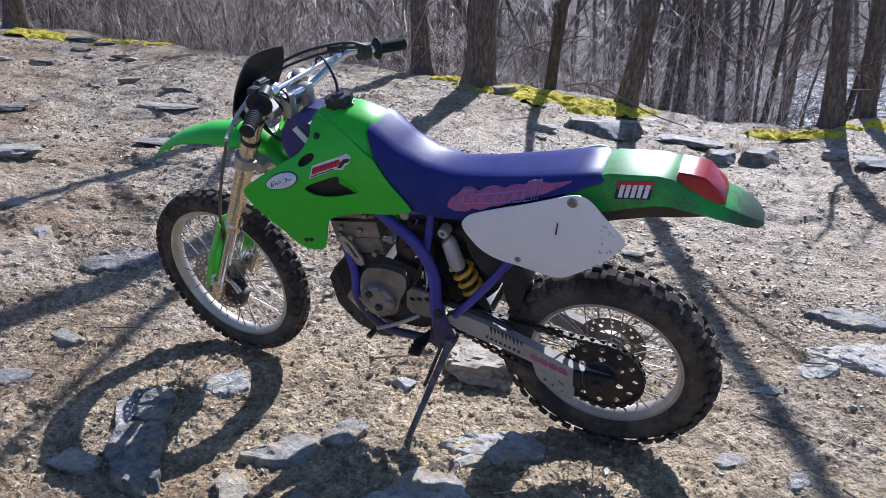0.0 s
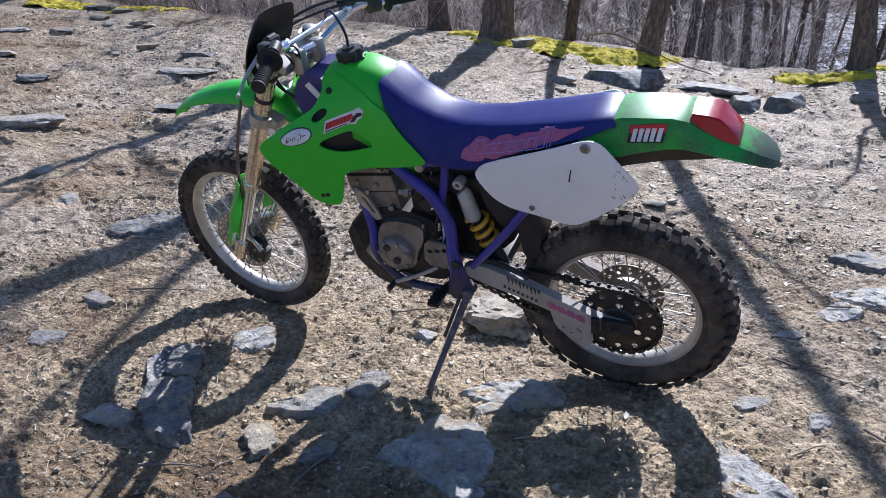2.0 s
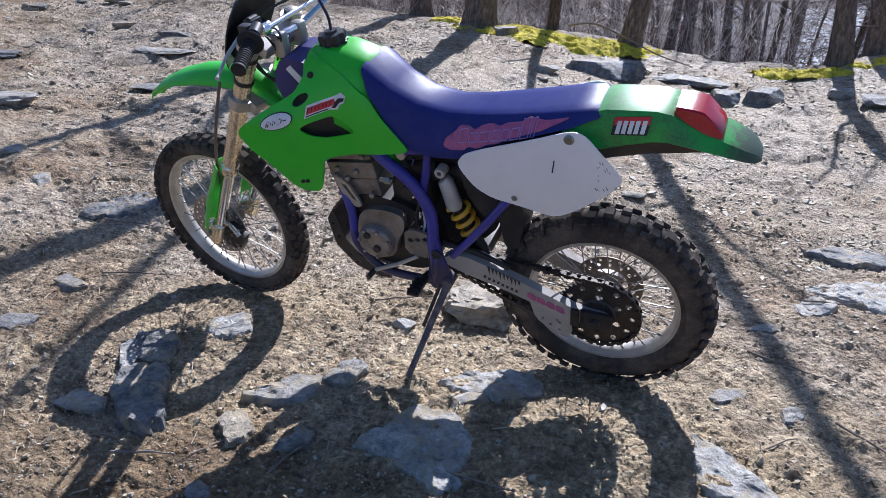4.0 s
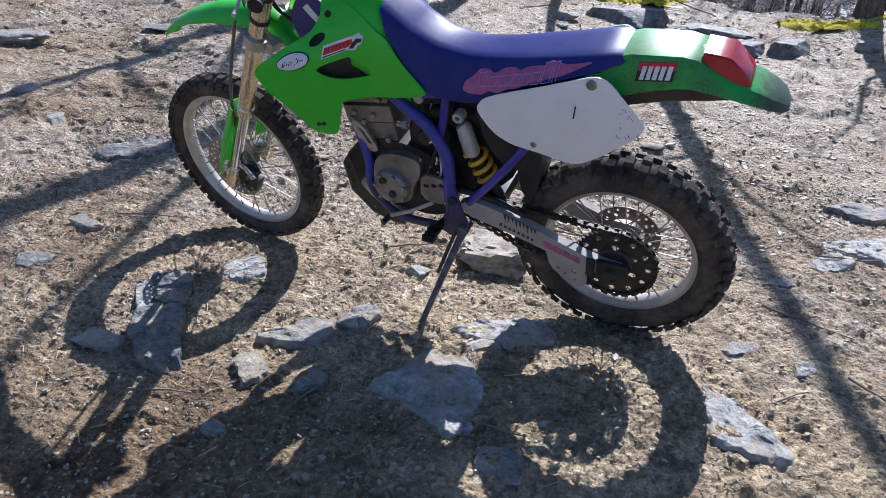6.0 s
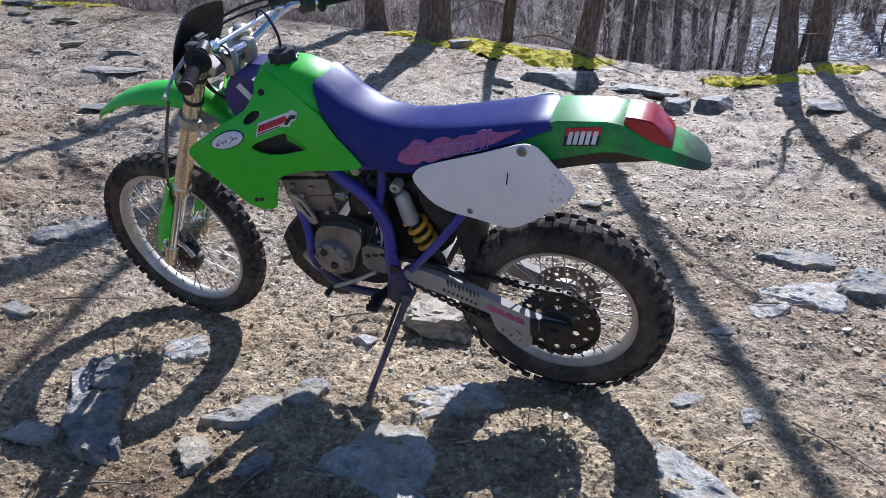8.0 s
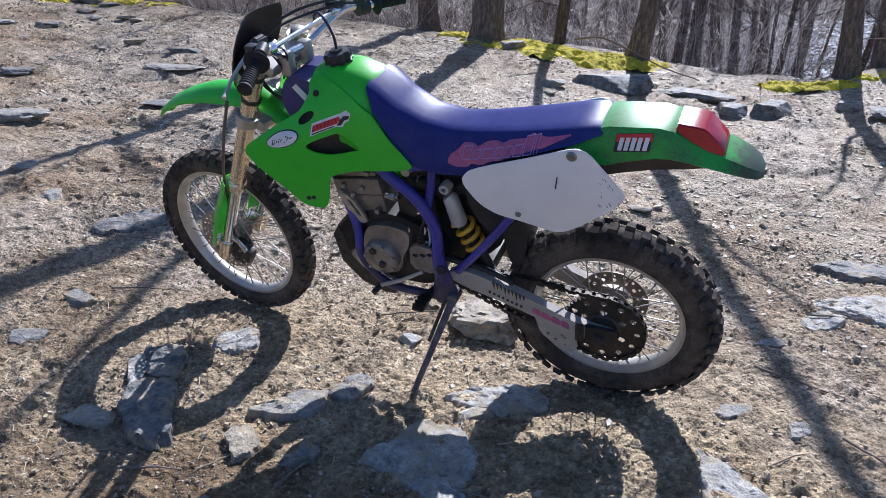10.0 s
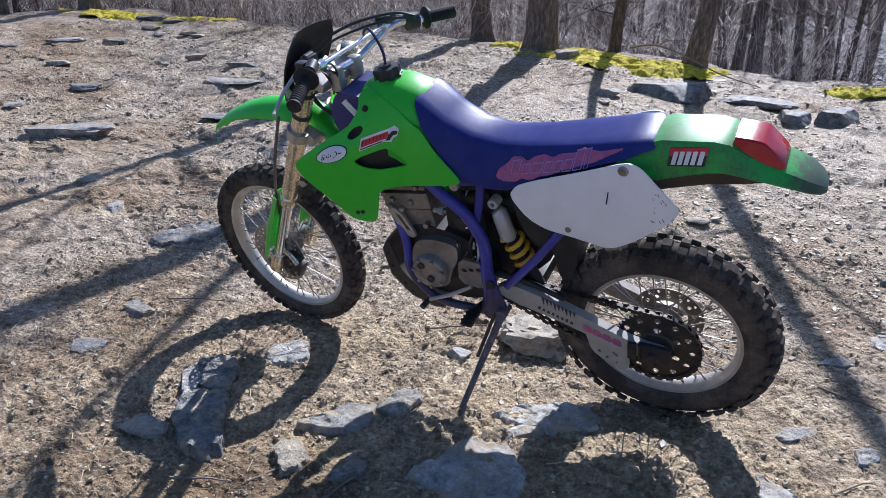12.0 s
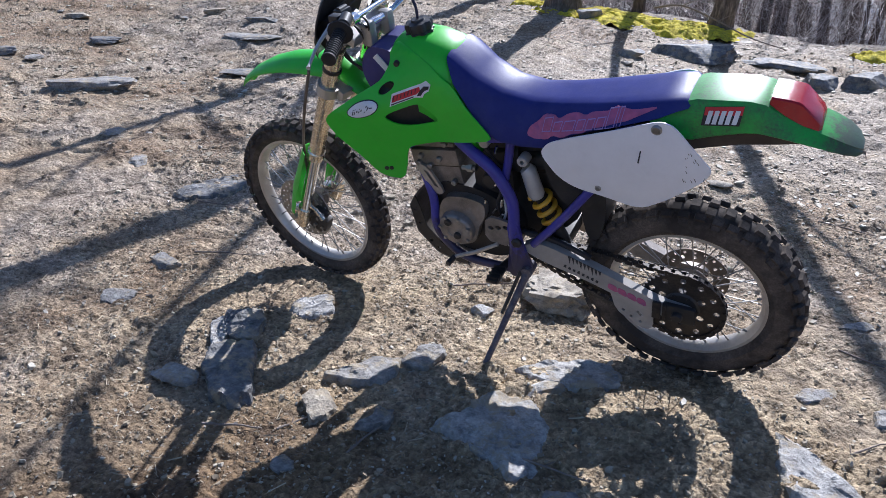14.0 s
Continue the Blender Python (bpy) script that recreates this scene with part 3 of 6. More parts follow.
def slab(outline, high, label):
    """A flat stone with that outline on the ground, its top roughly level."""
    cx, cy = sum(p[0] for p in outline) / len(outline), sum(p[1] for p in outline) / len(outline)
    loop = [(x - cx, y - cy) for x, y in outline]
    loop = [q for a, b in zip(loop, loop[1:] + loop[:1]) for q in ((a[0] * 0.9 + b[0] * 0.1, a[1] * 0.9 + b[1] * 0.1), (a[0] * 0.1 + b[0] * 0.9, a[1] * 0.1 + b[1] * 0.9))]
    dense = []
    for a, b in zip(loop, loop[1:] + loop[:1]):
        n = max(1, int(math.hypot(b[0] - a[0], b[1] - a[1]) / 0.007))
        dense += [(a[0] + (b[0] - a[0]) * k / n, a[1] + (b[1] - a[1]) * k / n) for k in range(n)]
    high *= 0.42
    lie = Vector((noise.noise(Vector((cx * 5, cy * 5, 2))), noise.noise(Vector((cx * 5, cy * 5, 9))), 0)) * 0.10
    size = max(math.hypot(x, y) for x, y in dense)
    rings = []
    for s, z in ((1.16, -0.06), (1.10, high * 0.05), (1.06, high * 0.4), (1.03, high * 0.75), (1.0, high * 0.92), (0.97, high), (0.92, high), (0.86, high * 1.03), (0.79, high * 1.04), (0.71, high * 1.05), (0.62, high * 1.06), (0.52, high * 1.06), (0.42, high * 1.07), (0.31, high * 1.08), (0.2, high * 1.08), (0.08, high * 1.08)):
        row = []
        for x, y in dense:
            v = Vector((x * s, y * s, z))
            w = Vector((cx, cy, 0)) + v
            j = noise.noise(w * 17) * 0.014 + noise.noise(w * 45) * 0.009 + noise.noise(w * 110) * 0.004
            step = noise.noise(w * 13 + Vector((7, 3, 1))) + 0.5 * noise.noise(w * 34)
            g = 0.010 * step + 0.009 * max(0.0, min(1.0, (step - 0.12) / 0.10)) + noise.noise(w * 60) * 0.005 + noise.noise(w * 130) * 0.003 + v.dot(lie)
            k = min(1.0, 0.35 + size)
            row.append(v + Vector((x / size * j * 1.6, y / size * j * 1.6, (g if z > 0.2 * high else 0) * k)))
        rings.append(row)
    ob = new("rock", finish(loft(bmesh.new(), rings), "rock", ROCK_DARK if label == DARKR else ROCK_PALE if label in (PALE, TRI, PITTED) else ROCK_BROWN if label == BRN else ROCK, 24))
    ob.location = (cx, cy, float(ground_z(cx, cy, False)) - 0.004)
    return tagged(ob, label, "rock", "loose rocks on the ground")


slab([(-0.70, -0.70), (-0.67, -0.66), (-0.58, -0.63), (-0.53, -0.67), (-0.47, -0.77), (-0.38, -0.86), (-0.44, -0.90), (-0.51, -0.90), (-0.62, -0.82)], 0.07, DARKR)
slab([(-0.81, -0.50), (-0.72, -0.43), (-0.64, -0.49), (-0.60, -0.60), (-0.67, -0.64), (-0.75, -0.58)], 0.06, DARKR)
slab([(-0.81, -0.59), (-0.79, -0.55), (-0.71, -0.61), (-0.65, -0.72), (-0.67, -0.74)], 0.05, PALE)
slab([(-0.66, -0.32), (-0.60, -0.22), (-0.52, -0.23), (-0.48, -0.30), (-0.52, -0.37), (-0.60, -0.39)], 0.03, PALE)
slab([(-0.26, -0.65), (-0.17, -0.48), (-0.10, -0.45), (-0.07, -0.53), (-0.08, -0.59), (-0.15, -0.64)], 0.032, GREY)
slab([(-0.08, -0.46), (-0.07, -0.36), (-0.01, -0.31), (0.02, -0.35), (0.00, -0.45)], 0.026, GREY)
slab([(0.17, -0.70), (0.27, -0.49), (0.39, -0.48), (0.46, -0.55), (0.50, -0.68), (0.50, -0.75), (0.45, -0.79), (0.40, -0.77), (0.30, -0.73)], 0.05, TRI)
slab([(0.29, -0.33), (0.31, -0.28), (0.47, -0.18), (0.56, -0.19), (0.59, -0.24), (0.52, -0.32), (0.40, -0.36), (0.34, -0.35)], 0.05, PALE)
slab([(1.07, -0.28), (1.13, -0.29), (1.24, -0.39), (1.30, -0.44), (1.31, -0.50), (1.22, -0.51), (1.12, -0.50), (1.09, -0.41)], 0.04, PITTED)
slab([(-0.24, -0.79), (-0.24, -0.74), (-0.19, -0.73), (-0.13, -0.78), (-0.13, -0.83), (-0.16, -0.86)], 0.05, BRN)
slab([(-0.03, -0.80), (-0.02, -0.71), (0.03, -0.71), (0.04, -0.76), (0.01, -0.81)], 0.04, GREY)
slab([(1.42, 0.92), (1.55, 1.03), (1.76, 1.13), (1.78, 1.02), (1.73, 0.83), (1.65, 0.85)], 0.025, PALE)
slab([(1.37, 0.74), (1.45, 0.86), (1.54, 0.87), (1.52, 0.77), (1.42, 0.66)], 0.018, PALE)
slab([(1.44, 1.31), (1.57, 1.44), (1.75, 1.43), (1.78, 1.30), (1.61, 1.24)], 0.03, DARKR)
slab([(1.74, 1.04), (1.85, 1.26), (1.94, 1.30), (1.99, 1.17), (1.89, 0.98)], 0.06, DARKR)
slab([(-1.90, 0.28), (-1.92, 0.42), (-1.79, 0.64), (-1.66, 0.56), (-1.67, 0.39), (-1.80, 0.27)], 0.03, DARKR)
slab([(1.09, -0.04), (1.12, 0.02), (1.20, 0.04), (1.21, -0.00), (1.13, -0.06)], 0.018, GREY)
slab([(1.32, -0.03), (1.34, 0.02), (1.39, 0.02), (1.38, -0.05), (1.33, -0.08)], 0.02, GREY)
rnd_rock = random.Random(77)
for k in range(22):
    rx, ry = rnd_rock.uniform(-6.5, 0.9), rnd_rock.uniform(0.6, 5.0)
    s = rnd_rock.uniform(0.04, 0.11) * (1 + 0.12 * ry)
    if math.hypot(rx - HILL[0], ry - HILL[1]) < np.interp(math.atan2(rx - HILL[0], ry - HILL[1]), RIDGE_TURN, RIDGE_FAR) - 0.2:
        rock(rx, ry, (s * 1.3, s, s * rnd_rock.uniform(0.3, 0.6)), rnd_rock.uniform(0, 180), "small grey stone on the dirt", 200 + k, rnd_rock.choice((ROCK, ROCK_BROWN, ROCK_BROWN)), detail=2)


def build_pebbles(count, seed, coarse=False, scale=1.0):
    rng = np.random.default_rng(seed)
    bm = bmesh.new()
    bmesh.ops.create_cone(bm, cap_ends=True, cap_tris=False, segments=5, radius1=1.0, radius2=0.75, depth=1.3)
    bmesh.ops.delete(bm, geom=[f for f in bm.faces if f.normal.z < -0.9], context="FACES_ONLY")
    bmesh.ops.triangulate(bm, faces=bm.faces[:])
    base = np.array([v.co[:] for v in bm.verts])
    tri = np.array([[v.index for v in fc.verts] for fc in bm.faces])
    bm.free()
    near = rng.random(count) < (-1 if coarse else 0.72)
    x = np.where(near, rng.uniform(-2.2, 2.0, count), rng.uniform(-7, 3, count))
    y = np.where(near, rng.uniform(-1.5, 1.6, count), rng.uniform(0.5, 5.2, count))
    keep = rough(x, y, 0.35, 21) + 0.6 * rough(x, y, 0.9, 22) > rng.uniform(-1.3, 0.5, count)
    x, y, near = x[keep], y[keep], near[keep]
    n = len(x)
    s = 0.0022 + 0.0036 * rng.random(n) ** 2 + 0.009 * rng.random(n) ** 16
    s = s * np.where(near, 1.0, 1.6)
    if coarse:
        s = (0.005 + 0.013 * rng.random(n) ** 5) * scale
    z = ground_z(x, y) + s * 0.05
    turn = rng.uniform(0, 2 * np.pi, n)
    shape = np.stack([rng.uniform(0.8, 1.5, n), rng.uniform(0.7, 1.1, n), rng.uniform(0.35, 0.8, n) * (0.5 if scale > 1 else 0.55 if coarse else 1)], 1) * s[:, None]
    jag = 1 + rng.uniform(-0.28, 0.28, (n, len(base), 1))
    p = base[None] * jag * shape[:, None, :]
    c, sn = np.cos(turn)[:, None], np.sin(turn)[:, None]
    p = np.stack([p[..., 0] * c - p[..., 1] * sn, p[..., 0] * sn + p[..., 1] * c, p[..., 2]], -1)
    lean_x, lean_y = rng.normal(0, 0.12 if coarse else 0.35, (n, 1)), rng.normal(0, 0.12 if coarse else 0.35, (n, 1))
    p[..., 2] += p[..., 0] * lean_x + p[..., 1] * lean_y
    p += np.stack([x, y, z], 1)[:, None, :]
    faces = (tri[None] + (np.arange(n) * len(base))[:, None, None]).reshape(-1, 3)
    me = raw_mesh("gravel", p.reshape(-1, 3), faces, PEBBLE, False)
    tagged(new("gravel", me), ("flat stone flakes strewn over the back of the clearing" if scale > 1 else "coarse loose stone chips across the clearing") if coarse else "loose grey and tan gravel on the dirt", "gravel", kind="stuff")


build_pebbles(60000, 5)
build_pebbles(12000, 6, True)
build_pebbles(14000, 7, True, 1.4)


def build_moss(x0, y0, half_x, half_y, turn, seed):
    n = 90
    u, v = np.meshgrid(np.linspace(-1, 1, n), np.linspace(-1, 1, n))
    c, s = math.cos(turn), math.sin(turn)
    x, y = x0 + u * half_x * c - v * half_y * s, y0 + u * half_x * s + v * half_y * c
    lump = 0.72 - (u * u + v * v) + 0.9 * rough(x, y, 0.28, seed) + 0.7 * rough(x, y, 0.09, seed + 1)
    z = ground_z(x, y, False) + 0.045 * np.clip(lump, -1.2, 0.6) + 0.014 * rough(x, y, 0.03, seed + 2)
    idx = np.arange(n * n).reshape(n, n)
    faces = np.stack([idx[:-1, :-1], idx[:-1, 1:], idx[1:, 1:], idx[1:, :-1]], -1).reshape(-1, 4)
    tagged(new("moss", raw_mesh("moss", np.stack([x, y, z], -1).reshape(-1, 3), faces, MOSS)), "yellow-green moss mat on the rim of the clearing", "moss", kind="stuff")


build_moss(-7.3, 4.75, 0.75, 0.35, 0.2, 31)
build_moss(-6.05, 5.0, 0.75, 0.3, 0.0, 35)
build_moss(-0.72, 4.85, 0.68, 0.40, -0.1, 39)
build_moss(-0.10, 4.9, 0.42, 0.26, 0.0, 43)
build_moss(-1.8, 5.0, 0.22, 0.14, 0.0, 55)
build_moss(-1.45, 4.72, 0.30, 0.14, 0.0, 59)
build_moss(1.5, 4.85, 0.4, 0.13, 0.3, 47)
build_moss(2.15, 5.35, 0.45, 0.2, 0.2, 51)


# ---- trees ----
def sway(rnd, start, direction, length, steps, bend):
    p, d, out = Vector(start), Vector(direction).normalized(), [Vector(start)]
    for _ in range(steps):
        d = (d + Vector((rnd.gauss(0, bend), rnd.gauss(0, bend), rnd.gauss(0, bend * 0.4) + 0.01))).normalized()
        p = p + d * (length / steps)
        out.append(p.copy())
    return out


def tree(x, y, diameter, lean, height, seed, material, label, upper=None, turn_away=0.0, broken=False):
    rnd = random.Random(seed)
    az = math.atan2(x - HILL[0], y - HILL[1])
    side = Vector((math.cos(az), -math.sin(az), 0)) * math.tan(radians(lean)) + Vector((math.sin(az), math.cos(az), 0)) * turn_away
    z = float(ground_z(x, y, False))
    t = empty("tree", pose(x, y, z - 0.05), label, "tree", "bare trees at the edge of the wood")
    r = diameter / 2
    bm = bmesh.new()
    line = sway(rnd, (0, 0, 0), Vector((0, 0, 1)) + side, height, 26, 0.022)
    if upper is not None:
        line, p = [Vector((0, 0, 0))], Vector((0, 0, 0))
        for k in range(26):
            u = min(1, max(0, (p.z - 0.9) / 0.8))
            p = p + (Vector((0, 0, 1)) + side * (1 - u) + Vector((upper, rnd.gauss(0, 0.02), 0)) * u + Vector((rnd.gauss(0, 0.015), 0, 0))) * (height / 26)
            line.append(p.copy())
    line[1:1] = [line[0].lerp(line[1], 0.15), line[0].lerp(line[1], 0.4)]
    radii = [r * 1.45, r * 1.22, r * 1.07] + [r * (1 - 0.93 * (k / (len(line) - 4)) ** (0.62 if upper is not None and upper > 0 else 0.95)) for k in range(len(line) - 3)]
    tube(bm, line, radii, 12)
    for v in bm.verts:
        a = math.atan2(v.co.y - 0, v.co.x)
        w = math.exp(-max(0, v.co.z) / 0.22)
        k = 1 + 0.06 * noise.noise(Vector((v.co.x * 9, v.co.y * 9, v.co.z * 2.2 + seed))) + 0.22 * w * math.cos(a * 4 + seed)
        v.co.x, v.co.y = line[0].x + (v.co.x) * (1 if w < 0.02 else k), v.co.y * (1 if w < 0.02 else k)
    part("trunk", bm, material, t)
    if "mossy" in label:
        part("limb", tube(bmesh.new(), spline([(-0.35, 0, 2.45), (-0.30, 0, 2.9), (-0.18, 0, 3.5), (0.13, 0, 4.48), (0.66, 0.1, 6.2)]), [0.055 - 0.0016 * k for k in range(25)], 8), material, t)
    if broken:
        return t
    bm = bmesh.new()
    for k in range(int(6 + height * 1.2) if upper is not None else int(5 + height)):
        h = rnd.uniform(0.22, 0.97)
        at = line[min(len(line) - 1, int(h * (len(line) - 1)))]
        a = rnd.uniform(0, 2 * math.pi)
        length = height * rnd.uniform(0.10, 0.26) * (1.15 - h * 0.7)
        limb = sway(rnd, at, (math.cos(a), math.sin(a), rnd.uniform(0.35, 1.1)), length, 7, 0.14)
        r0 = r * rnd.uniform(0.16, 0.34) * (1.15 - h * 0.8)
        tube(bm, limb, [r0, 0.004], 5, False)
        for _ in range(5):
            b = rnd.randrange(2, 7)
            twig = sway(rnd, limb[b], (rnd.gauss(0, 1), rnd.gauss(0, 1), rnd.uniform(0, 1.2)), length * rnd.uniform(0.2, 0.5), 4, 0.2)
            tube(bm, twig, [r0 * 0.4, 0.002], 3, False)
    for _ in range(5):
        at = line[rnd.randrange(3, 8)]
        a = rnd.uniform(0, 2 * math.pi)
        tube(bm, sway(rnd, at, (math.cos(a), math.sin(a), rnd.uniform(-0.2, 0.6)), rnd.uniform(0.3, 0.9), 5, 0.2), [0.007, 0.002], 3, False)
    part("crown", bm, material, t)["kind"] = "stuff"
    return t


BARE, SLIM = "bare grey-barked tree with a rough trunk", "slim bare young tree with a grey stem"
TREES = [
    (-2.36, 5.55, 0.2, -4, BARE, -0.36),
    (-1.45, 4.89, 0.27, 0, "thick bare tree with mossy bark and a flared foot", -0.262),
    (-1.42, 5.14, 0.12, -2, BARE),
    (-4.57, 11.45, 0.1, 0, SLIM),
    (-0.84, 5.38, 0.13, 3, "dead tree with split reddish wood"),
    (-1.72, 10.99, 0.13, -4, BARE),
    (-0.02, 5.13, 0.19, 7, "leaning bare tree with dark bark", 0.35),
    (-0.87, 11.33, 0.16, -4, BARE),
    (-0.12, 9.56, 0.08, -14, SLIM),
    (-0.06, 9.84, 0.18, -1, BARE),
    (0.23, 10.39, 0.12, -5, BARE),
    (0.46, 10.81, 0.16, -7, BARE),
    (0.71, 9.25, 0.08, -11, SLIM),
    (0.82, 9.68, 0.16, -4, BARE),
    (1.07, 11.11, 0.12, -7, BARE),
    (1.81, 10.95, 0.09, -9, SLIM),
    (1.83, 5.33, 0.18, -7, BARE, 0.3),
    (2.16, 5.91, 0.18, -5, BARE, 0.3),
    (-7.87, 4.96, 0.25, 2, BARE, -0.2),
    (-15.59, 10.45, 0.24, -1, BARE),
    (-12.16, 9.73, 0.19, -8, BARE),
    (-7.81, 10.47, 0.13, -4, BARE),
    (-10.52, 10.68, 0.1, 2, SLIM),
    (-8.57, 12.42, 0.09, 0, SLIM),
]
for k, (tx, ty, td, tl, tlabel, *tu) in enumerate(TREES):
    tree(tx, ty, td, tl, 3.6 if "dead" in tlabel else (3.6 + 34 * td) if tu else 4.5, 300 + k, BARK_BROWN if "dead" in tlabel else BARK, tlabel, *tu)
rnd_tree = random.Random(9)
for k in range(54):
    turn, far = radians(rnd_tree.uniform(-66, 30) if k < 44 else rnd_tree.uniform(-26, 26)), rnd_tree.uniform(11.5, 26)
    tree(HILL[0] + far * math.sin(turn), HILL[1] + far * math.cos(turn), rnd_tree.uniform(0.1, 0.30), rnd_tree.gauss(0, 3), rnd_tree.uniform(5, 7.5), 400 + k,
         rnd_tree.choice((BARK, BARK, BARK_BROWN)), "bare tree standing in the wood")

for k in range(64):
    turn = radians(rnd_tree.uniform(-64, 24))
    far = float(np.interp(turn, RIDGE_TURN, RIDGE_FAR)) + rnd_tree.uniform(2.2, 10)
    tree(HILL[0] + far * math.sin(turn), HILL[1] + far * math.cos(turn), rnd_tree.uniform(0.035, 0.10), rnd_tree.gauss(0, 4), rnd_tree.uniform(3.5, 5.5), 600 + k,
         rnd_tree.choice((BARK, BARK_BROWN)), SLIM)


def build_stems(name, count, near, far, tall, thick, twigs, seed, material, label):
    """Thin bent stems with twigs, three-sided, all in one mesh."""
    rng = np.random.default_rng(seed)
    verts, faces = [], []

    def stem(p, d, length, r, steps):
        base = len(verts)
        line = []
        for k in range(steps + 1):
            line.append(p.copy())
            rr = r * (1 - 0.85 * k / steps)
            for a in (0, 2.094, 4.189):
                verts.append((p[0] + rr * math.cos(a), p[1] + rr * math.sin(a), p[2]))
            d = d + rng.normal(0, 0.24, 3)
            d /= np.linalg.norm(d)
            p = p + d * length / steps
        for k in range(steps):
            for j in range(3):
                a, b = base + k * 3 + j, base + k * 3 + (j + 1) % 3
                faces.append((a, b, b + 3, a + 3))
        return line

    for _ in range(count):
        turn = math.radians(rng.uniform(-64, 28))
        u = rng.random()
        if twigs > 5 and turn > -0.42 and rng.random() < 0.72:
            turn -= 0.42
            u = 0.15 + 0.85 * u
        elif twigs > 5 and turn > -0.42:
            u = 0.3 + 0.7 * u
        edge = np.interp(turn, RIDGE_TURN, RIDGE_FAR)
        r = edge + near + (far - near) * u ** 1.3
        x, y = HILL[0] + r * math.sin(turn), HILL[1] + r * math.cos(turn)
        h = rng.uniform(*tall)
        k = max(1.0, min(2.2, r / 12)) if twigs > 5 else 1.0
        line = stem(np.array([x, y, float(ground_z(x, y, False)) - 0.03]), np.array([rng.normal(0, 0.45), rng.normal(0, 0.45), 1.0]), h, rng.uniform(*thick) * k, 5)
        for _ in range(twigs):
            b = line[rng.integers(1, 6)]
            stem(b.copy(), np.array([rng.normal(0, 1), rng.normal(0, 1), rng.uniform(-0.2, 1.0) if name != "twig_tangle" else rng.normal(0.15, 0.3)]), h * rng.uniform(0.15, 0.45), rng.uniform(0.0015, 0.0036) * k * (1.25 if name == "twig_tangle" else 1.0), 2)
    tagged(new(name, raw_mesh(name, np.array(verts), faces, material)), label, "brush", kind="stuff")


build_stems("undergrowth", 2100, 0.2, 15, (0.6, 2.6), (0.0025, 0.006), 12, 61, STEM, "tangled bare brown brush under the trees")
# pale set over the brown brush: sunlight put into its colour
build_stems("twig_tangle", 2300, 0.2, 9, (0.5, 2.3), (0.002, 0.0045), 15, 63, TWIG, "twigs in the brush, coloured pale as if sunlit")
build_stems("far_woods", 420, 12, 60, (6, 11), (0.05, 0.13), 4, 62, FAR_BARK, "distant bare woods of thin grey trunks")


# ---- fallen sticks ----
def stick(x, y, length, turn, r, seed):
    rnd = random.Random(seed)
    pts = sway(rnd, (-length / 2, 0, r), (1, 0, 0), length, 6, 0.07)
    for q in pts:
        q.z = r + 0.004 + 0.006 * rnd.random()
    bm = tube(bmesh.new(), pts, [r, r * 0.5], 6)
    a, b = pts[2], pts[4]
    tube(bm, [a, a + Vector((length * 0.12, length * 0.10, 0.01))], [r * 0.6, r * 0.3], 5)
    ob = new("stick", finish(bm, "stick", STICK))
    ob.matrix_world = pose(x, y, float(ground_z(x, y)), 0, 0, turn)
    return tagged(ob, "thin dry stick lying on the dirt", "stick", "fallen sticks")


for k, (sx, sy, sl, st_) in enumerate(((-0.08, 0.16, 0.24, 42), (1.27, -0.22, 0.22, 60), (1.52, 0.83, 0.25, 20), (-1.2, -0.1, 0.28, 25), (-1.55, 0.3, 0.35, 12), (0.02, -0.85, 0.16, 80), (-0.2, -0.87, 0.14, 70), (1.35, 0.25, 0.3, -15),
                                       (0.75, 1.2, 0.3, 20), (1.6, -0.1, 0.3, -30), (-0.35, -0.98, 0.18, 30), (0.55, -0.72, 0.2, 0), (-1.0, 0.7, 0.3, 15), (1.2, 1.4, 0.25, -10))):
    stick(sx, sy, sl, st_, 0.004, 500 + k)


def branch(pts, r, seed):
    """A long bent branch lying over the ground."""
    rnd = random.Random(seed)
    line = [(x, y, float(ground_z(x, y, False)) + z) for x, y, z in pts]
    bm = tube(bmesh.new(), spline(line), [r, r * 0.35], 7)
    for k in (1, 2):
        a = Vector(line[k])
        tube(bm, [a, a + Vector((rnd.uniform(0.1, 0.2), rnd.uniform(-0.1, 0.1), 0.06)), a + Vector((0.32, rnd.uniform(-0.15, 0.15), 0.05))], [r * 0.5, r * 0.35, r * 0.2], 5)
    return tagged(new("branch", finish(bm, "branch", STICK)), "bare fallen branch lying across the moss", "branch", "fallen sticks")


branch([(-0.62, 5.12, 0.10), (-0.35, 5.05, 0.16), (0.0, 4.9, 0.10), (0.3, 4.72, 0.05), (0.62, 4.6, 0.03)], 0.011, 91)


def build_straw(count, seed):
    rng = np.random.default_rng(seed)
    x, y, a = rng.uniform(-2.4, 2.2, count), rng.uniform(-1.3, 2.6, count), rng.uniform(0, np.pi, count)
    n, w = rng.uniform(0.006, 0.026, count), rng.uniform(0.0005, 0.0011, count)
    dx, dy = np.cos(a), np.sin(a)
    rows = []
    for s, t in ((-1, -1), (1, -1), (1, 1), (-1, 1)):
        px, py = x + dx * n * s - dy * w * t, y + dy * n * s + dx * w * t
        rows.append(np.stack([px, py, ground_z(px, py) + 0.004 + w * (t + 1)], -1))
    v = np.stack(rows, 1).reshape(-1, 3)
    tagged(new("straw", raw_mesh("straw", v, np.arange(count * 4).reshape(-1, 4), STRAW)), "scattered dry straw and needles on the dirt", "straw", kind="stuff")


build_straw(2200, 71)


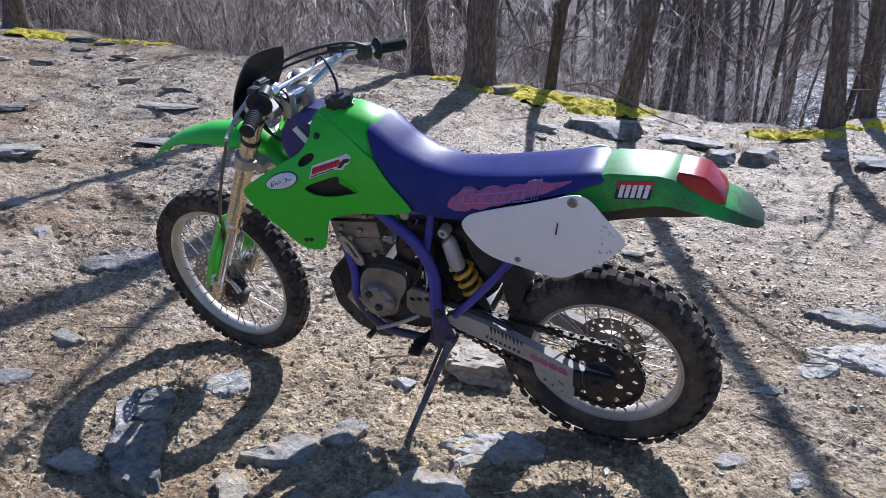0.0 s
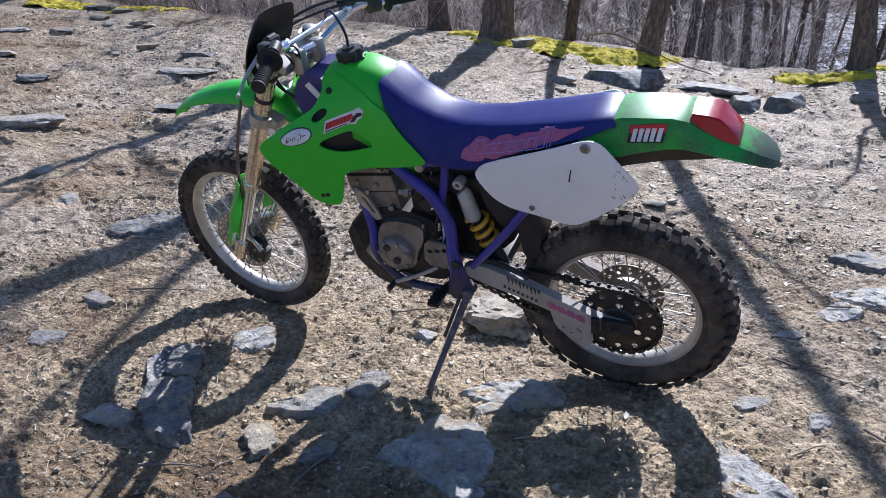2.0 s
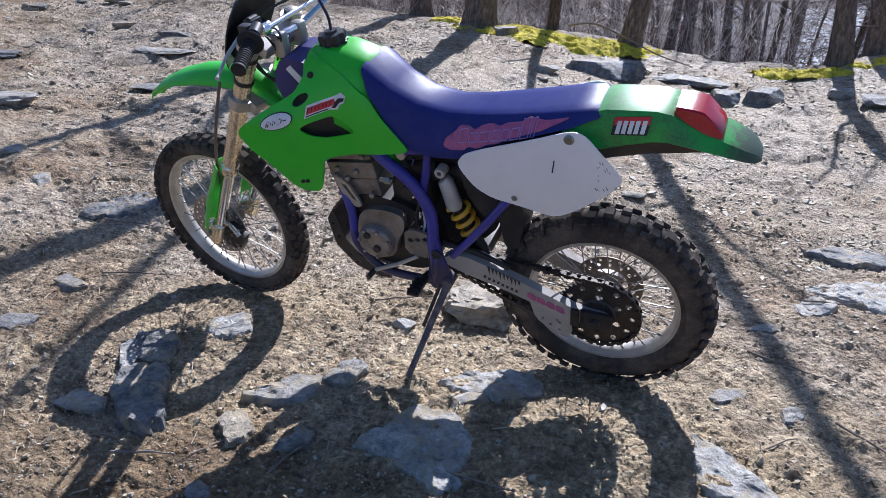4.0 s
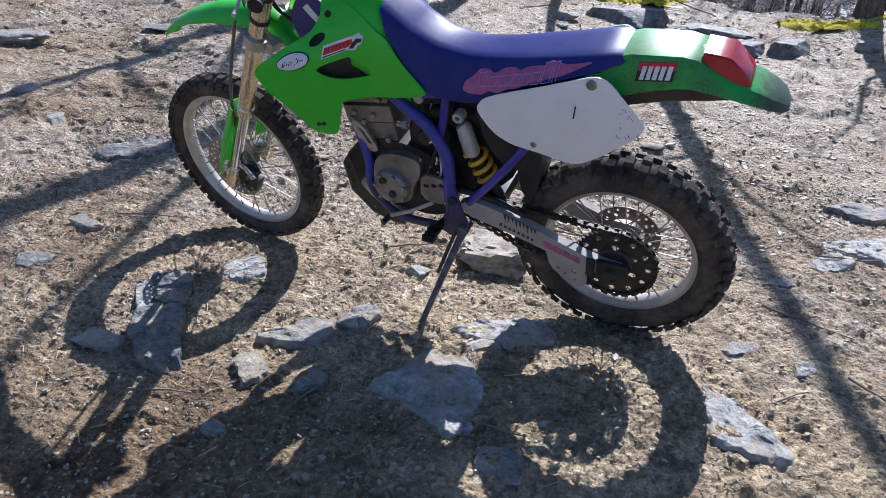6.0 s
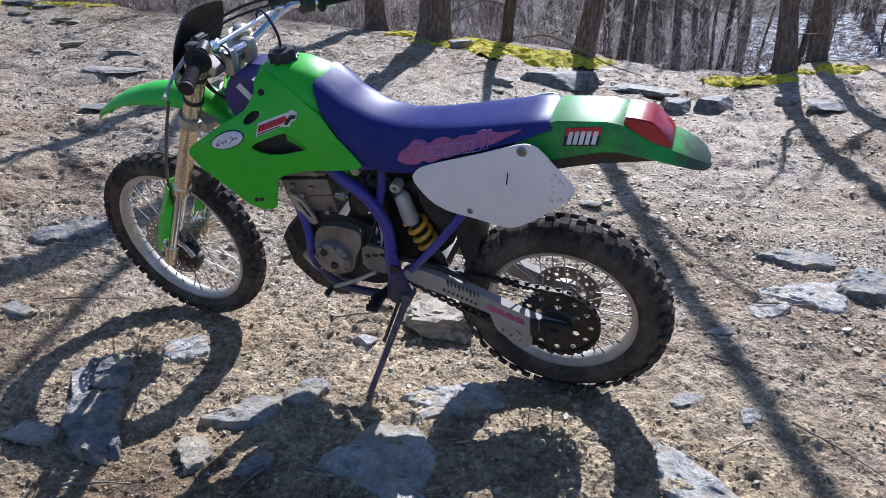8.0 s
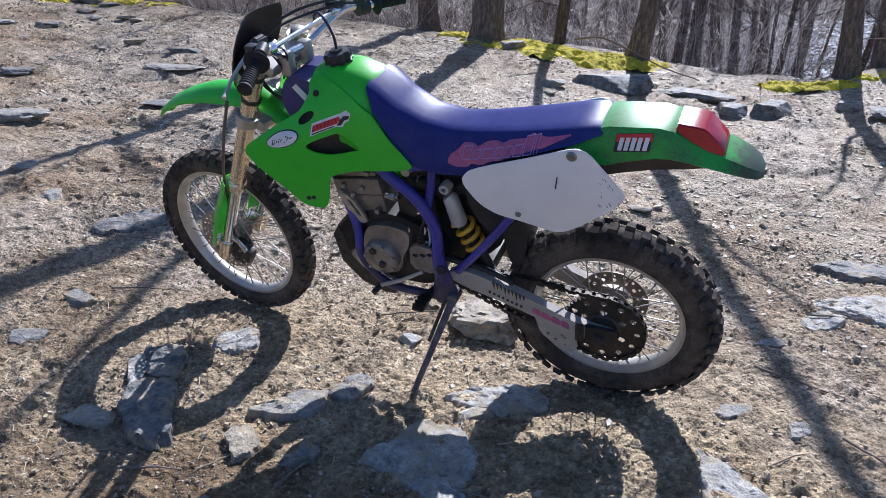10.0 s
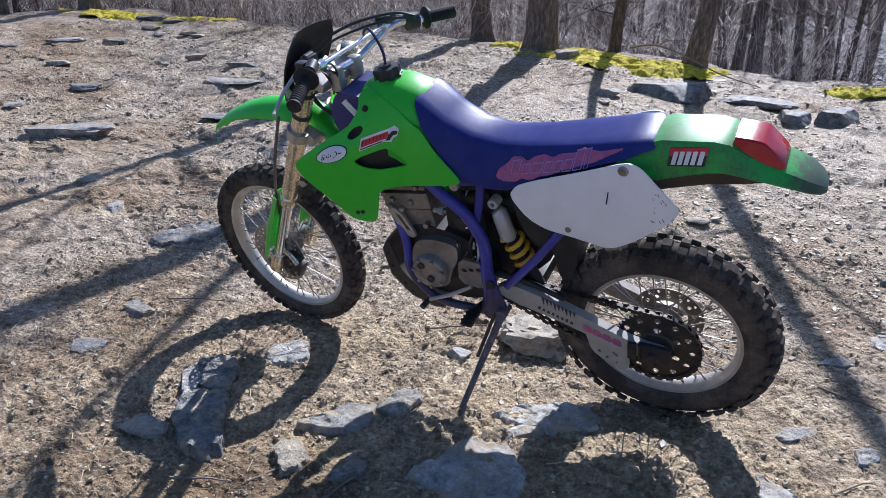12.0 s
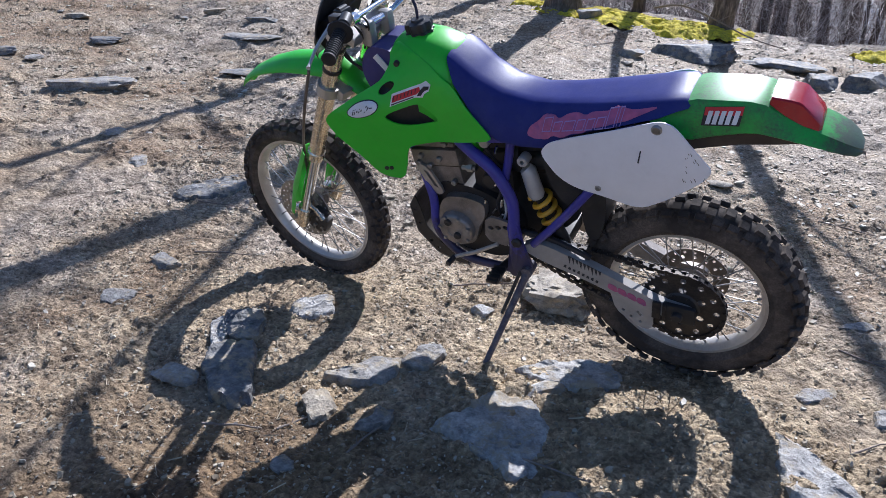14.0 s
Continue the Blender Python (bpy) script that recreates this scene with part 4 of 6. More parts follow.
# ---- motorcycle: x to its rear, y to its right side, z up in its own plane ----
bike = empty("motorcycle", pose(0.0247, -0.0068, 0.0297) @ pose(0, 0, 0, 0, 0, -1.32) @ pose(0, 0, 0, 0, -0.6, 0) @ pose(0, 0, 0, 16.35, 0, 0),
             "green and purple enduro motorcycle leaning on its side stand", "motorcycle")
RAKE = radians(26.5)
STEER = Matrix.Translation((-0.825, 0, 0)) @ Matrix.Rotation(radians(-5.05), 4, Vector((math.sin(RAKE), 0, math.cos(RAKE)))) @ Matrix.Translation((0.825, 0, 0))


def turned(bm):
    bmesh.ops.transform(bm, matrix=STEER, verts=bm.verts)
    return bm


def knob(bm, centre, angle, r, y, size, tilt, height):
    """One tread block on the tyre's crown, leaning outwards by tilt."""
    ca, sa = math.cos(angle), math.sin(angle)
    out, along = Vector((ca, 0, sa)), Vector((-sa, 0, ca))
    up = out * math.cos(tilt) + Vector((0, 1, 0)) * math.sin(tilt)
    across = Vector((0, 1, 0)) * math.cos(tilt) - out * math.sin(tilt)
    c = Vector(centre) + out * r + Vector((0, y, 0))
    lo = [bm.verts.new(c + along * (i * size[0] / 2) + across * (j * size[1] / 2)) for i, j in ((-1, -1), (1, -1), (1, 1), (-1, 1))]
    hi = [bm.verts.new(c + up * height + along * (i * size[0] * 0.41) + across * (j * size[1] * 0.41)) for i, j in ((-1, -1), (1, -1), (1, 1), (-1, 1))]
    bm.faces.new(hi)
    for k in range(4):
        bm.faces.new((lo[k], lo[(k + 1) % 4], hi[(k + 1) % 4], hi[k]))
    return lo[0]


def wheel(name, centre, rim_r, tyre_r, half, hub_r, hub_y, steer, label):
    c = Vector(centre)
    fix = turned if steer else (lambda b: b)
    w = 0.026 if steer else 0.033
    bm = lathe(bmesh.new(), [(rim_r, -w), (rim_r, -w + 0.004), (rim_r - 0.012, -w + 0.006), (rim_r - 0.02, -w * 0.45), (rim_r - 0.022, w * 0.45), (rim_r - 0.012, w - 0.006),
                             (rim_r, w - 0.004), (rim_r, w), (rim_r - 0.016, w), (rim_r - 0.027, w * 0.5), (rim_r - 0.029, 0), (rim_r - 0.027, -w * 0.5), (rim_r - 0.016, -w)], c, 72, True)
    root = part(name, fix(bm), RIM, bike, label)
    # carcass
    bm = bmesh.new()
    body = tyre_r - 0.0115
    prof = [(rim_r - 0.008, -w * 0.95)]
    for k in range(13):
        a = math.pi * (k / 12)
        prof.append((rim_r + 0.012 + (body - rim_r - 0.012) * math.sin(a) ** 0.7, -half * math.cos(a) * (1 - 0.12 * (1 - math.sin(a)))))
    prof.append((rim_r - 0.008, w * 0.95))
    lathe(bm, prof, c, 72)
    carcass = list(bm.verts)

    def block(*a):
        # each tread block is moulded on to the carcass
        v = knob(bm, c, *a)
        bm.edges.new((v, min(carcass, key=lambda w: (w.co - v.co).length_squared)))

    n = 52 if steer else 44
    rnd = random.Random(4)
    for k in range(n):
        a = 2 * math.pi * k / n
        b = a + math.pi / n
        j = rnd.uniform(-0.008, 0.008)
        if k % 2:
            block(a + j, body - 0.002, 0, (0.031, half * 0.66), 0, 0.0115)
        else:
            for s in (-1, 1):
                block(a + j, body - 0.003, s * half * 0.36, (0.030, half * 0.50), s * 0.25, 0.0115)
        for s in (-1, 1):
            block(b + j, body - 0.010, s * half * 0.74, (0.032, half * 0.38), s * 0.55, 0.0115)
            if k % 2:
                block(b + j, body - 0.021, s * half * 0.93, (0.028, half * 0.28), s * 1.0, 0.006)
    part("tyre", fix(bm), TYRE, root, "dusty black knobbly tyre", 30)
    bm = lathe(bmesh.new(), [(0.012, -hub_y - 0.02), (0.02, -hub_y - 0.02), (hub_r, -hub_y), (hub_r, -hub_y + 0.006), (hub_r * 0.62, -hub_y + 0.014), (hub_r * 0.55, 0),
                             (hub_r * 0.62, hub_y - 0.014), (hub_r, hub_y - 0.006), (hub_r, hub_y), (0.02, hub_y + 0.02), (0.012, hub_y + 0.02)], c, 32, True)
    part("hub", fix(bm), CASE, root, "dull alloy hub")
    for k in range(36):
        s = -1 if k % 2 else 1
        a = 2 * math.pi * k / 36
        ah = a + (0.62 if (k // 2) % 2 else -0.62)
        bm = tube(bmesh.new(), [c + Vector((hub_r * 0.93 * math.cos(ah), s * hub_y, hub_r * 0.93 * math.sin(ah))),
                                c + Vector(((rim_r - 0.022) * math.cos(a), s * w * 0.25, (rim_r - 0.022) * math.sin(a)))], 0.0019, 5)
        tube(bm, [c + Vector(((rim_r - 0.024 - q) * math.cos(a), s * w * 0.25, (rim_r - 0.024 - q) * math.sin(a))) for q in (0, 0.018)], 0.0032, 5)
        part("spoke", fix(bm), STEEL, root)
    return root


front = wheel("front_wheel", (-0.715, 0, 0.345), 0.281, 0.346, 0.044, 0.040, 0.036, True, "front wheel with an alloy rim and wire spokes")
rear = wheel("rear_wheel", (0.715, 0, 0.325), 0.2435, 0.339, 0.057, 0.052, 0.042, False, "rear wheel with an alloy rim and wire spokes")


def round_plate(c, r, inner, holes, y0, y1, teeth=0):
    outer = []
    n = teeth * 4 if teeth else 64
    for k in range(n):
        a = 2 * math.pi * k / n
        rr = r - (0.007 if teeth and k % 4 in (2, 3) else 0)
        outer.append((c[0] + rr * math.cos(a), c[2] + rr * math.sin(a)))
    return panel(outer, y0, y1 - y0, [ring2(c[0], c[2], inner, 32)] + [ring2(c[0] + q * math.cos(a), c[2] + q * math.sin(a), s, 10) for q, a, s in holes])


RA = (0.715, 0, 0.325)
part("sprocket", round_plate(RA, 0.129, 0.040, [(0.103, 2 * math.pi * k / 12, 0.0095) for k in range(12)] + [(0.066, 2 * math.pi * (k + .5) / 6, 0.012) for k in range(6)], -0.078, -0.072, 48),
     DARK_STEEL, rear, "black drilled sprocket")
bm = lathe(bmesh.new(), [(0.0, -0.094), (0.012, -0.094), (0.014, -0.086), (0.05, -0.084), (0.056, -0.078), (0.056, -0.05), (0.0, -0.05)], RA, 32)
for k in range(6):
    a = 2 * math.pi * k / 6
    lathe(bm, [(0, -0.088), (0.007, -0.088), (0.007, -0.078), (0, -0.078)], (RA[0] + 0.046 * math.cos(a), 0, RA[2] + 0.046 * math.sin(a)), 6)
part("sprocket_carrier", bm, CASE_DARK, rear)
part("brake_disc", round_plate(RA, 0.110, 0.062, [(0.098, 2 * math.pi * k / 20, 0.005) for k in range(20)] + [(0.08, 2 * math.pi * (k + .5) / 14, 0.007) for k in range(14)], 0.062, 0.066), OLD_STEEL, rear, "rust-browned drilled steel disc")
FA = (-0.715, 0, 0.345)
part("brake_disc", turned(round_plate(FA, 0.125, 0.085, [(0.112, 2 * math.pi * k / 24, 0.0052) for k in range(24)] + [(0.098, 2 * math.pi * (k + .5) / 24, 0.0045) for k in range(24)], -0.058, -0.054)), STEEL, front, "drilled steel disc")
bm = bmesh.new()
for k in range(6):
    a = 2 * math.pi * k / 6
    tube(bm, [(FA[0] + q * math.cos(a + s), -0.05, FA[2] + q * math.sin(a + s)) for q, s in ((0.03, 0), (0.09, 0.3))], 0.006, 6)
part("disc_carrier", turned(bm), CASE_DARK, front)

# fork
FORK_DIR = Vector((math.sin(RAKE), 0, math.cos(RAKE)))


def on_fork(s, y, ahead=0.0):
    """A point s metres up the fork leg from the axle, at y."""
    return Vector((-0.692 - ahead * math.cos(RAKE), y, 0.335 + ahead * math.sin(RAKE))) + FORK_DIR * s


for side in (-1, 1):
    y = side * 0.098
    bm = tube(bmesh.new(), [on_fork(q, y) for q in (0.33, 0.335, 0.345, 0.37, 0.375, 0.47, 0.56, 0.66, 0.90, 0.905)], [0.022, 0.029, 0.031, 0.031, 0.027, 0.027, 0.0265, 0.0275, 0.0275, 0.02], 24)
    leg = part("fork_leg", turned(bm), GOLD, bike, "gold anodised upper fork tube")
    part("stanchion", turned(tube(bmesh.new(), [on_fork(0.02, y), on_fork(0.34, y)], 0.0215, 20)), CHROME, leg, "bright chrome lower fork tube")
    bm = tube(bmesh.new(), [on_fork(q, y) for q in (-0.035, -0.03, 0.02, 0.06, 0.065)], [0.018, 0.027, 0.029, 0.027, 0.022], 16)
    box(bm, (-0.03, -0.02, -0.03), (0.03, 0.02, 0.03), Matrix.Translation(on_fork(-0.005, y * 0.9, 0.02)), 0.006)
    part("axle_lug", turned(bm), GOLD, leg)
    rings = []
    for q in np.linspace(0.035, 0.36, 9):
        k = 1 - 0.3 * abs(q - 0.16) / 0.2
        rings.append([on_fork(q, y + side * 0.042 * math.sin(a), 0.010 + 0.056 * math.cos(a) * k) for a in np.linspace(-0.8, 1.35, 9)] +
                     [on_fork(q, y + side * 0.0390 * math.sin(a), 0.010 + 0.053 * math.cos(a) * k) for a in np.linspace(1.35, -0.8, 9)])
    part("fork_guard", turned(loft(bmesh.new(), rings)), GREEN, leg, "green plastic fork guard")
for q, h, name in ((0.655, 0.035, "lower_clamp"), (0.865, 0.03, "upper_clamp")):
    bm = bmesh.new()
    for side in (-1, 1):
        tube(bm, [on_fork(q - h / 2, side * 0.098), on_fork(q + h / 2, side * 0.098)], 0.037, 20)
    rot = Matrix.Translation(on_fork(q, 0, -0.025)) @ Matrix.Rotation(RAKE, 4, "Y")
    box(bm, (-0.035, -0.10, -h / 2), (0.035, 0.10, h / 2), rot, 0.006)
    part(name, turned(bm), ALU, bike)
bm = bmesh.new()
box(bm, (-0.03, -0.016, -0.05), (0.028, 0.016, 0.05), Matrix.Translation(on_fork(0.02, -0.075, -0.055)) @ Matrix.Rotation(RAKE, 4, "Y"), 0.008)
box(bm, (-0.02, -0.02, -0.03), (0.02, 0.02, 0.03), Matrix.Translation(on_fork(0.03, -0.078, -0.085)) @ Matrix.Rotation(RAKE, 4, "Y"), 0.008)
tube(bm, [on_fork(0.03, -0.1, -0.02), on_fork(0.07, -0.09, -0.05)], 0.008, 8)
caliper = part("front_caliper", turned(bm), CASE_DARK, bike, "dark brake caliper on the fork")
bm = tube(bmesh.new(), [on_fork(0.085, -0.098, 0.0), on_fork(0.082, -0.098, -0.045), on_fork(0.060, -0.098, -0.085)], [0.010, 0.008, 0.010], 8)
part("bracket", turned(bm), GOLD, caliper, "bare alloy caliper bracket")
for cs, ca in ((0.070, -0.072), (0.045, -0.060), (0.005, -0.055), (0.015, -0.088), (-0.02, -0.05)):
    part("bolt", turned(tube(bmesh.new(), [on_fork(cs, -0.088, ca), on_fork(cs, -0.103, ca)], 0.0065, 8)), STEEL, caliper)
part("front_axle", turned(tube(bmesh.new(), [(-0.715, -0.125, 0.345), (-0.715, 0.125, 0.345)], 0.010, 12)), STEEL, bike)
part("brake_hose", turned(tube(bmesh.new(), spline([on_fork(0.06, -0.085, -0.03), on_fork(0.15, -0.085, 0.0), on_fork(0.36, -0.11, 0.045), on_fork(0.55, -0.135, 0.05), on_fork(0.70, -0.13, 0.06)]), 0.005, 8)), HOSE, bike, "dusty tan brake hose")
for q in (0.735, 0.82):
    part("cable_clip", turned(tube(bmesh.new(), [on_fork(q - 0.006, -0.098), on_fork(q + 0.006, -0.098)], 0.0305, 16)), BLACK, bike)

# front mudguard
rings = []
for (x, z), hw, dip in zip([(-0.895, 0.825), (-0.86, 0.865), (-0.80, 0.905), (-0.72, 0.942), (-0.62, 0.972), (-0.52, 0.985), (-0.43, 0.985), (-0.36, 0.955), (-0.30, 0.90)],
                           (0.028, 0.046, 0.058, 0.066, 0.070, 0.070, 0.066, 0.060, 0.05), (0.006, 0.012, 0.018, 0.024, 0.03, 0.034, 0.034, 0.03, 0.02)):
    top = [(x, hw * math.sin(a), z - dip * (1 - math.cos(a)) * 1.6) for a in np.linspace(-1.45, 1.45, 13)]
    rings.append([Vector(p) for p in top] + [Vector((p[0] + 0.001, p[1] * 0.95, p[2] - 0.004)) for p in top[::-1]])
part("front_mudguard", turned(loft(bmesh.new(), rings)), GREEN, bike, "long green front mudguard")

# headlamp mask
rings = []
for s, hw in ((0.0, 0.07), (0.02, 0.085), (0.08, 0.108), (0.15, 0.118), (0.205, 0.112), (0.245, 0.095), (0.256, 0.085)):
    c = Vector((-0.482, 0, 0.998)) + Vector((0.45, 0, 0.893)) * s
    row = [c + Vector((0.055 * (1 - math.cos(a)), hw * math.sin(a), 0)) for a in np.linspace(-1.2, 1.2, 11)]
    rings.append(row + [p + Vector((0.004, 0, 0)) for p in row[::-1]])
mask = part("headlamp_mask", turned(loft(bmesh.new(), rings)), BLACK, bike, "glossy black plastic mask at the front")
part("headlamp", turned(lathe(bmesh.new(), [(0.0, -0.07), (0.05, -0.06), (0.06, 0.0), (0.05, 0.06), (0.0, 0.07)], (-0.385, 0, 1.075), 20)), BLACK, mask)

# handlebar
bar_line = [(-0.066, -0.40, 1.194), (-0.111, -0.29, 1.217), (-0.150, -0.215, 1.214), (-0.195, -0.13, 1.168), (-0.230, -0.07, 1.130), (-0.236, 0, 1.122), (-0.232, 0.07, 1.124), (-0.215, 0.13, 1.148),
            (-0.190, 0.21, 1.176), (-0.153, 0.29, 1.164), (-0.098, 0.40, 1.154)]
bars = part("handlebar", turned(tube(bmesh.new(), spline(bar_line), 0.0112, 14)), CHROME, bike, "bright metal handlebar with a cross brace")
bm = tube(bmesh.new(), [(-0.168, -0.175, 1.197), (-0.206, 0.175, 1.180)], 0.0075, 12)
for s in (-1, 1):
    tube(bm, [(-0.187 - s * 0.019, s * 0.175 - 0.012, 1.1885 - s * 0.0085), (-0.187 - s * 0.019, s * 0.175 + 0.012, 1.1885 - s * 0.0085)], 0.016, 12)
part("cross_brace", turned(bm), CHROME, bars)
for s in (-1, 1):
    bm = bmesh.new()
    box(bm, (-0.258, s * 0.045 - 0.017, 1.06), (-0.216, s * 0.045 + 0.017, 1.137), None, 0.013)
    part("bar_clamp", turned(bm), ALU, bars)
for s in (-1, 1):
    a, b = (Vector((-0.066, -0.40, 1.194)), Vector((-0.111, -0.29, 1.217))) if s < 0 else (Vector((-0.098, 0.40, 1.154)), Vector((-0.146, 0.305, 1.163)))
    along, wide = [-0.02, 0.0, 0.03, 0.06], [0.012, 0.019, 0.019, 0.0165]
    for q in np.linspace(0.12, 0.86, 12):
        along += [q - 0.013, q - 0.010, q + 0.010, q + 0.013]
        wide += [0.0160, 0.0182, 0.0182, 0.0160]
    bm = tube(bmesh.new(), [a.lerp(b, q) for q in along + [0.9, 0.93, 0.96, 1.0]], wide + [0.0165, 0.033, 0.034, 0.028], 18)
    part("grip", turned(bm), GRIP, bars, "ribbed black rubber grip")
    d = (b - a).normalized()
    p = b + d * 0.045
    bm = tube(bmesh.new(), [p - d * 0.018, p + d * 0.018], 0.017 if s < 0 else 0.027, 14)
    box(bm, (-0.016, -0.014, -0.010), (0.016, 0.014, 0.010), Matrix.Translation(p + Vector((-0.03, 0, 0.004))), 0.005)
    part("lever_clamp" if s < 0 else "throttle_housing", turned(bm), BLACK, bars)
    bm = tube(bmesh.new(), spline([p + Vector((-0.028, 0, 0)), p + Vector((-0.034, s * 0.03, -0.012)), p + Vector((-0.030, s * 0.09, -0.036)), p + Vector((-0.014, s * 0.14, -0.054)), p + Vector((-0.006, s * 0.16, -0.060))]), [0.007, 0.0055, 0.0045, 0.004, 0.006], 8)
    part("lever", turned(bm), SHOCK_BODY, bars, "bare metal hand lever")
bm = bmesh.new()
box(bm, (-0.02, -0.03, -0.012), (0.02, 0.03, 0.012), Matrix.Translation((-0.215, 0.20, 1.195)), 0.006)
part("brake_reservoir", turned(bm), BLACK, bars)
bm = bmesh.new()
box(bm, (-0.015, -0.02, -0.012), (0.015, 0.02, 0.014), Matrix.Translation((-0.172, -0.205, 1.225)), 0.005)
tube(bm, [(-0.172, -0.22, 1.235), (-0.172, -0.19, 1.235)], 0.010, 10)
part("switch_block", turned(bm), BLACK, bars)
for name, pts, r in (("throttle_cable", [(-0.14, 0.25, 1.19), (-0.19, 0.20, 1.212), (-0.29, 0.08, 1.200), (-0.39, -0.02, 1.125), (-0.36, -0.03, 1.0), (-0.22, -0.02, 0.94)], 0.0045),
                     ("throttle_cable", [(-0.14, 0.25, 1.185), (-0.20, 0.17, 1.198), (-0.31, 0.03, 1.172), (-0.375, -0.03, 1.09), (-0.33, -0.03, 0.98), (-0.2, -0.02, 0.93)], 0.004),
                     ("clutch_cable", [(-0.16, -0.24, 1.185), (-0.22, -0.15, 1.175), (-0.25, -0.08, 1.13), (-0.24, -0.05, 1.05), (-0.2, -0.05, 0.95)], 0.004),
                     ("wiring", [(-0.17, -0.18, 1.19), (-0.2, -0.1, 1.17), (-0.22, -0.06, 1.12), (-0.26, -0.05, 1.05)], 0.003)):
    part(name, turned(tube(bmesh.new(), spline(pts), r, 8)), BLACK, bike)
part("vent_hose", tube(bmesh.new(), spline([(-0.095, 0.0, 1.135), (-0.10, 0.005, 1.17), (-0.125, 0.015, 1.212), (-0.155, 0.035, 1.222), (-0.185, 0.055, 1.205), (-0.20, 0.07, 1.185)]), 0.0042, 8), HOSE_BLUE, bike, "thin dark blue vent hose")

# tank
TANK_SIDE = ((0, 0), (0.03, 0.001), (0.055, 0.007), (0.078, 0.022), (0.098, 0.046), (0.113, 0.080), (0.124, 0.125), (0.128, 0.19), (0.10, 0.25))
rings = []
for x, zt, w in ((-0.172, 1.05, 0.55), (-0.165, 1.078, 0.78), (-0.148, 1.092, 0.93), (-0.10, 1.102, 1.0), (-0.04, 1.098, 1.0), (0.01, 1.082, 1.0), (0.035, 1.068, 0.98), (0.06, 1.04, 0.88), (0.09, 1.0, 0.7)):
    half_ring = [(w * y, zt - d) for y, d in TANK_SIDE]
    rings.append([Vector((x, -y, z)) for y, z in half_ring[::-1]] + [Vector((x, y, z)) for y, z in half_ring[1:]])
tank = part("fuel_tank", loft(bmesh.new(), rings), GREEN, bike, "smooth green plastic fuel tank")
bm = lathe(bmesh.new(), [(0, -0.02), (0.018, -0.02), (0.02, -0.014), (0.036, -0.012), (0.039, -0.006), (0.037, 0.012), (0.04, 0.014), (0.04, 0.022), (0, 0.022)], (0, 0, 0), 64)
for v in bm.verts:
    # eight finger grips round the rim
    if math.hypot(v.co.x, v.co.z) > 0.03:
        swell = 1 + 0.09 * math.cos(8 * math.atan2(v.co.z, v.co.x))
        v.co.x, v.co.z = v.co.x * swell, v.co.z * swell
bmesh.ops.transform(bm, matrix=Matrix.Translation((-0.095, 0, 1.114)) @ Matrix.Rotation(radians(-90), 4, "X") @ Matrix.Rotation(radians(-6), 4, "Z"), verts=bm.verts)
part("fuel_cap", bm, BLACK, tank, "black ribbed fuel cap")


# shrouds
def shroud_y(x, z):
    u = min(1, max(0, -x / 0.33))
    zt = np.interp(x, [-0.16, -0.148, -0.10, -0.04, 0.01, 0.035, 0.06], [1.08, 1.092, 1.102, 1.098, 1.082, 1.068, 1.04])
    flush = float(np.interp(zt - z, [d for _, d in TANK_SIDE[:8]], [y for y, _ in TANK_SIDE[:8]])) + 0.005
    out = 0.133 + 0.120 * u ** 1.15 + 0.010 * math.sin(min(1, max(0, (z - 0.7) / 0.3)) * math.pi)
    k = min(1, max(0, (z - 0.94) / 0.10))
    return -(out * (1 - k) + min(out, flush + 0.05 * u * u) * k)


SHROUD = [(-0.316, 0.925), (-0.291, 0.867), (-0.231, 0.781), (-0.197, 0.715), (-0.165, 0.695), (-0.128, 0.690), (-0.112, 0.735), (-0.096, 0.800), (-0.075, 0.815), (0.086, 0.836), (0.160, 0.852), (0.176, 0.864),
          (0.106, 0.942), (0.050, 1.002), (0.034, 1.010), (-0.03, 1.056), (-0.09, 1.083), (-0.135, 1.092), (-0.148, 1.075), (-0.140, 1.047), (-0.161, 1.007), (-0.196, 0.988), (-0.227, 0.974)]
VENT = [(-0.148, 0.910), (-0.125, 0.926), (-0.055, 0.948), (-0.036, 0.945), (0.010, 0.903), (0.004, 0.892), (-0.070, 0.880), (-0.115, 0.888)]
VENT_UP = ring2(-0.140, 0.990, 0.026, 16, 0.48, 0.55)


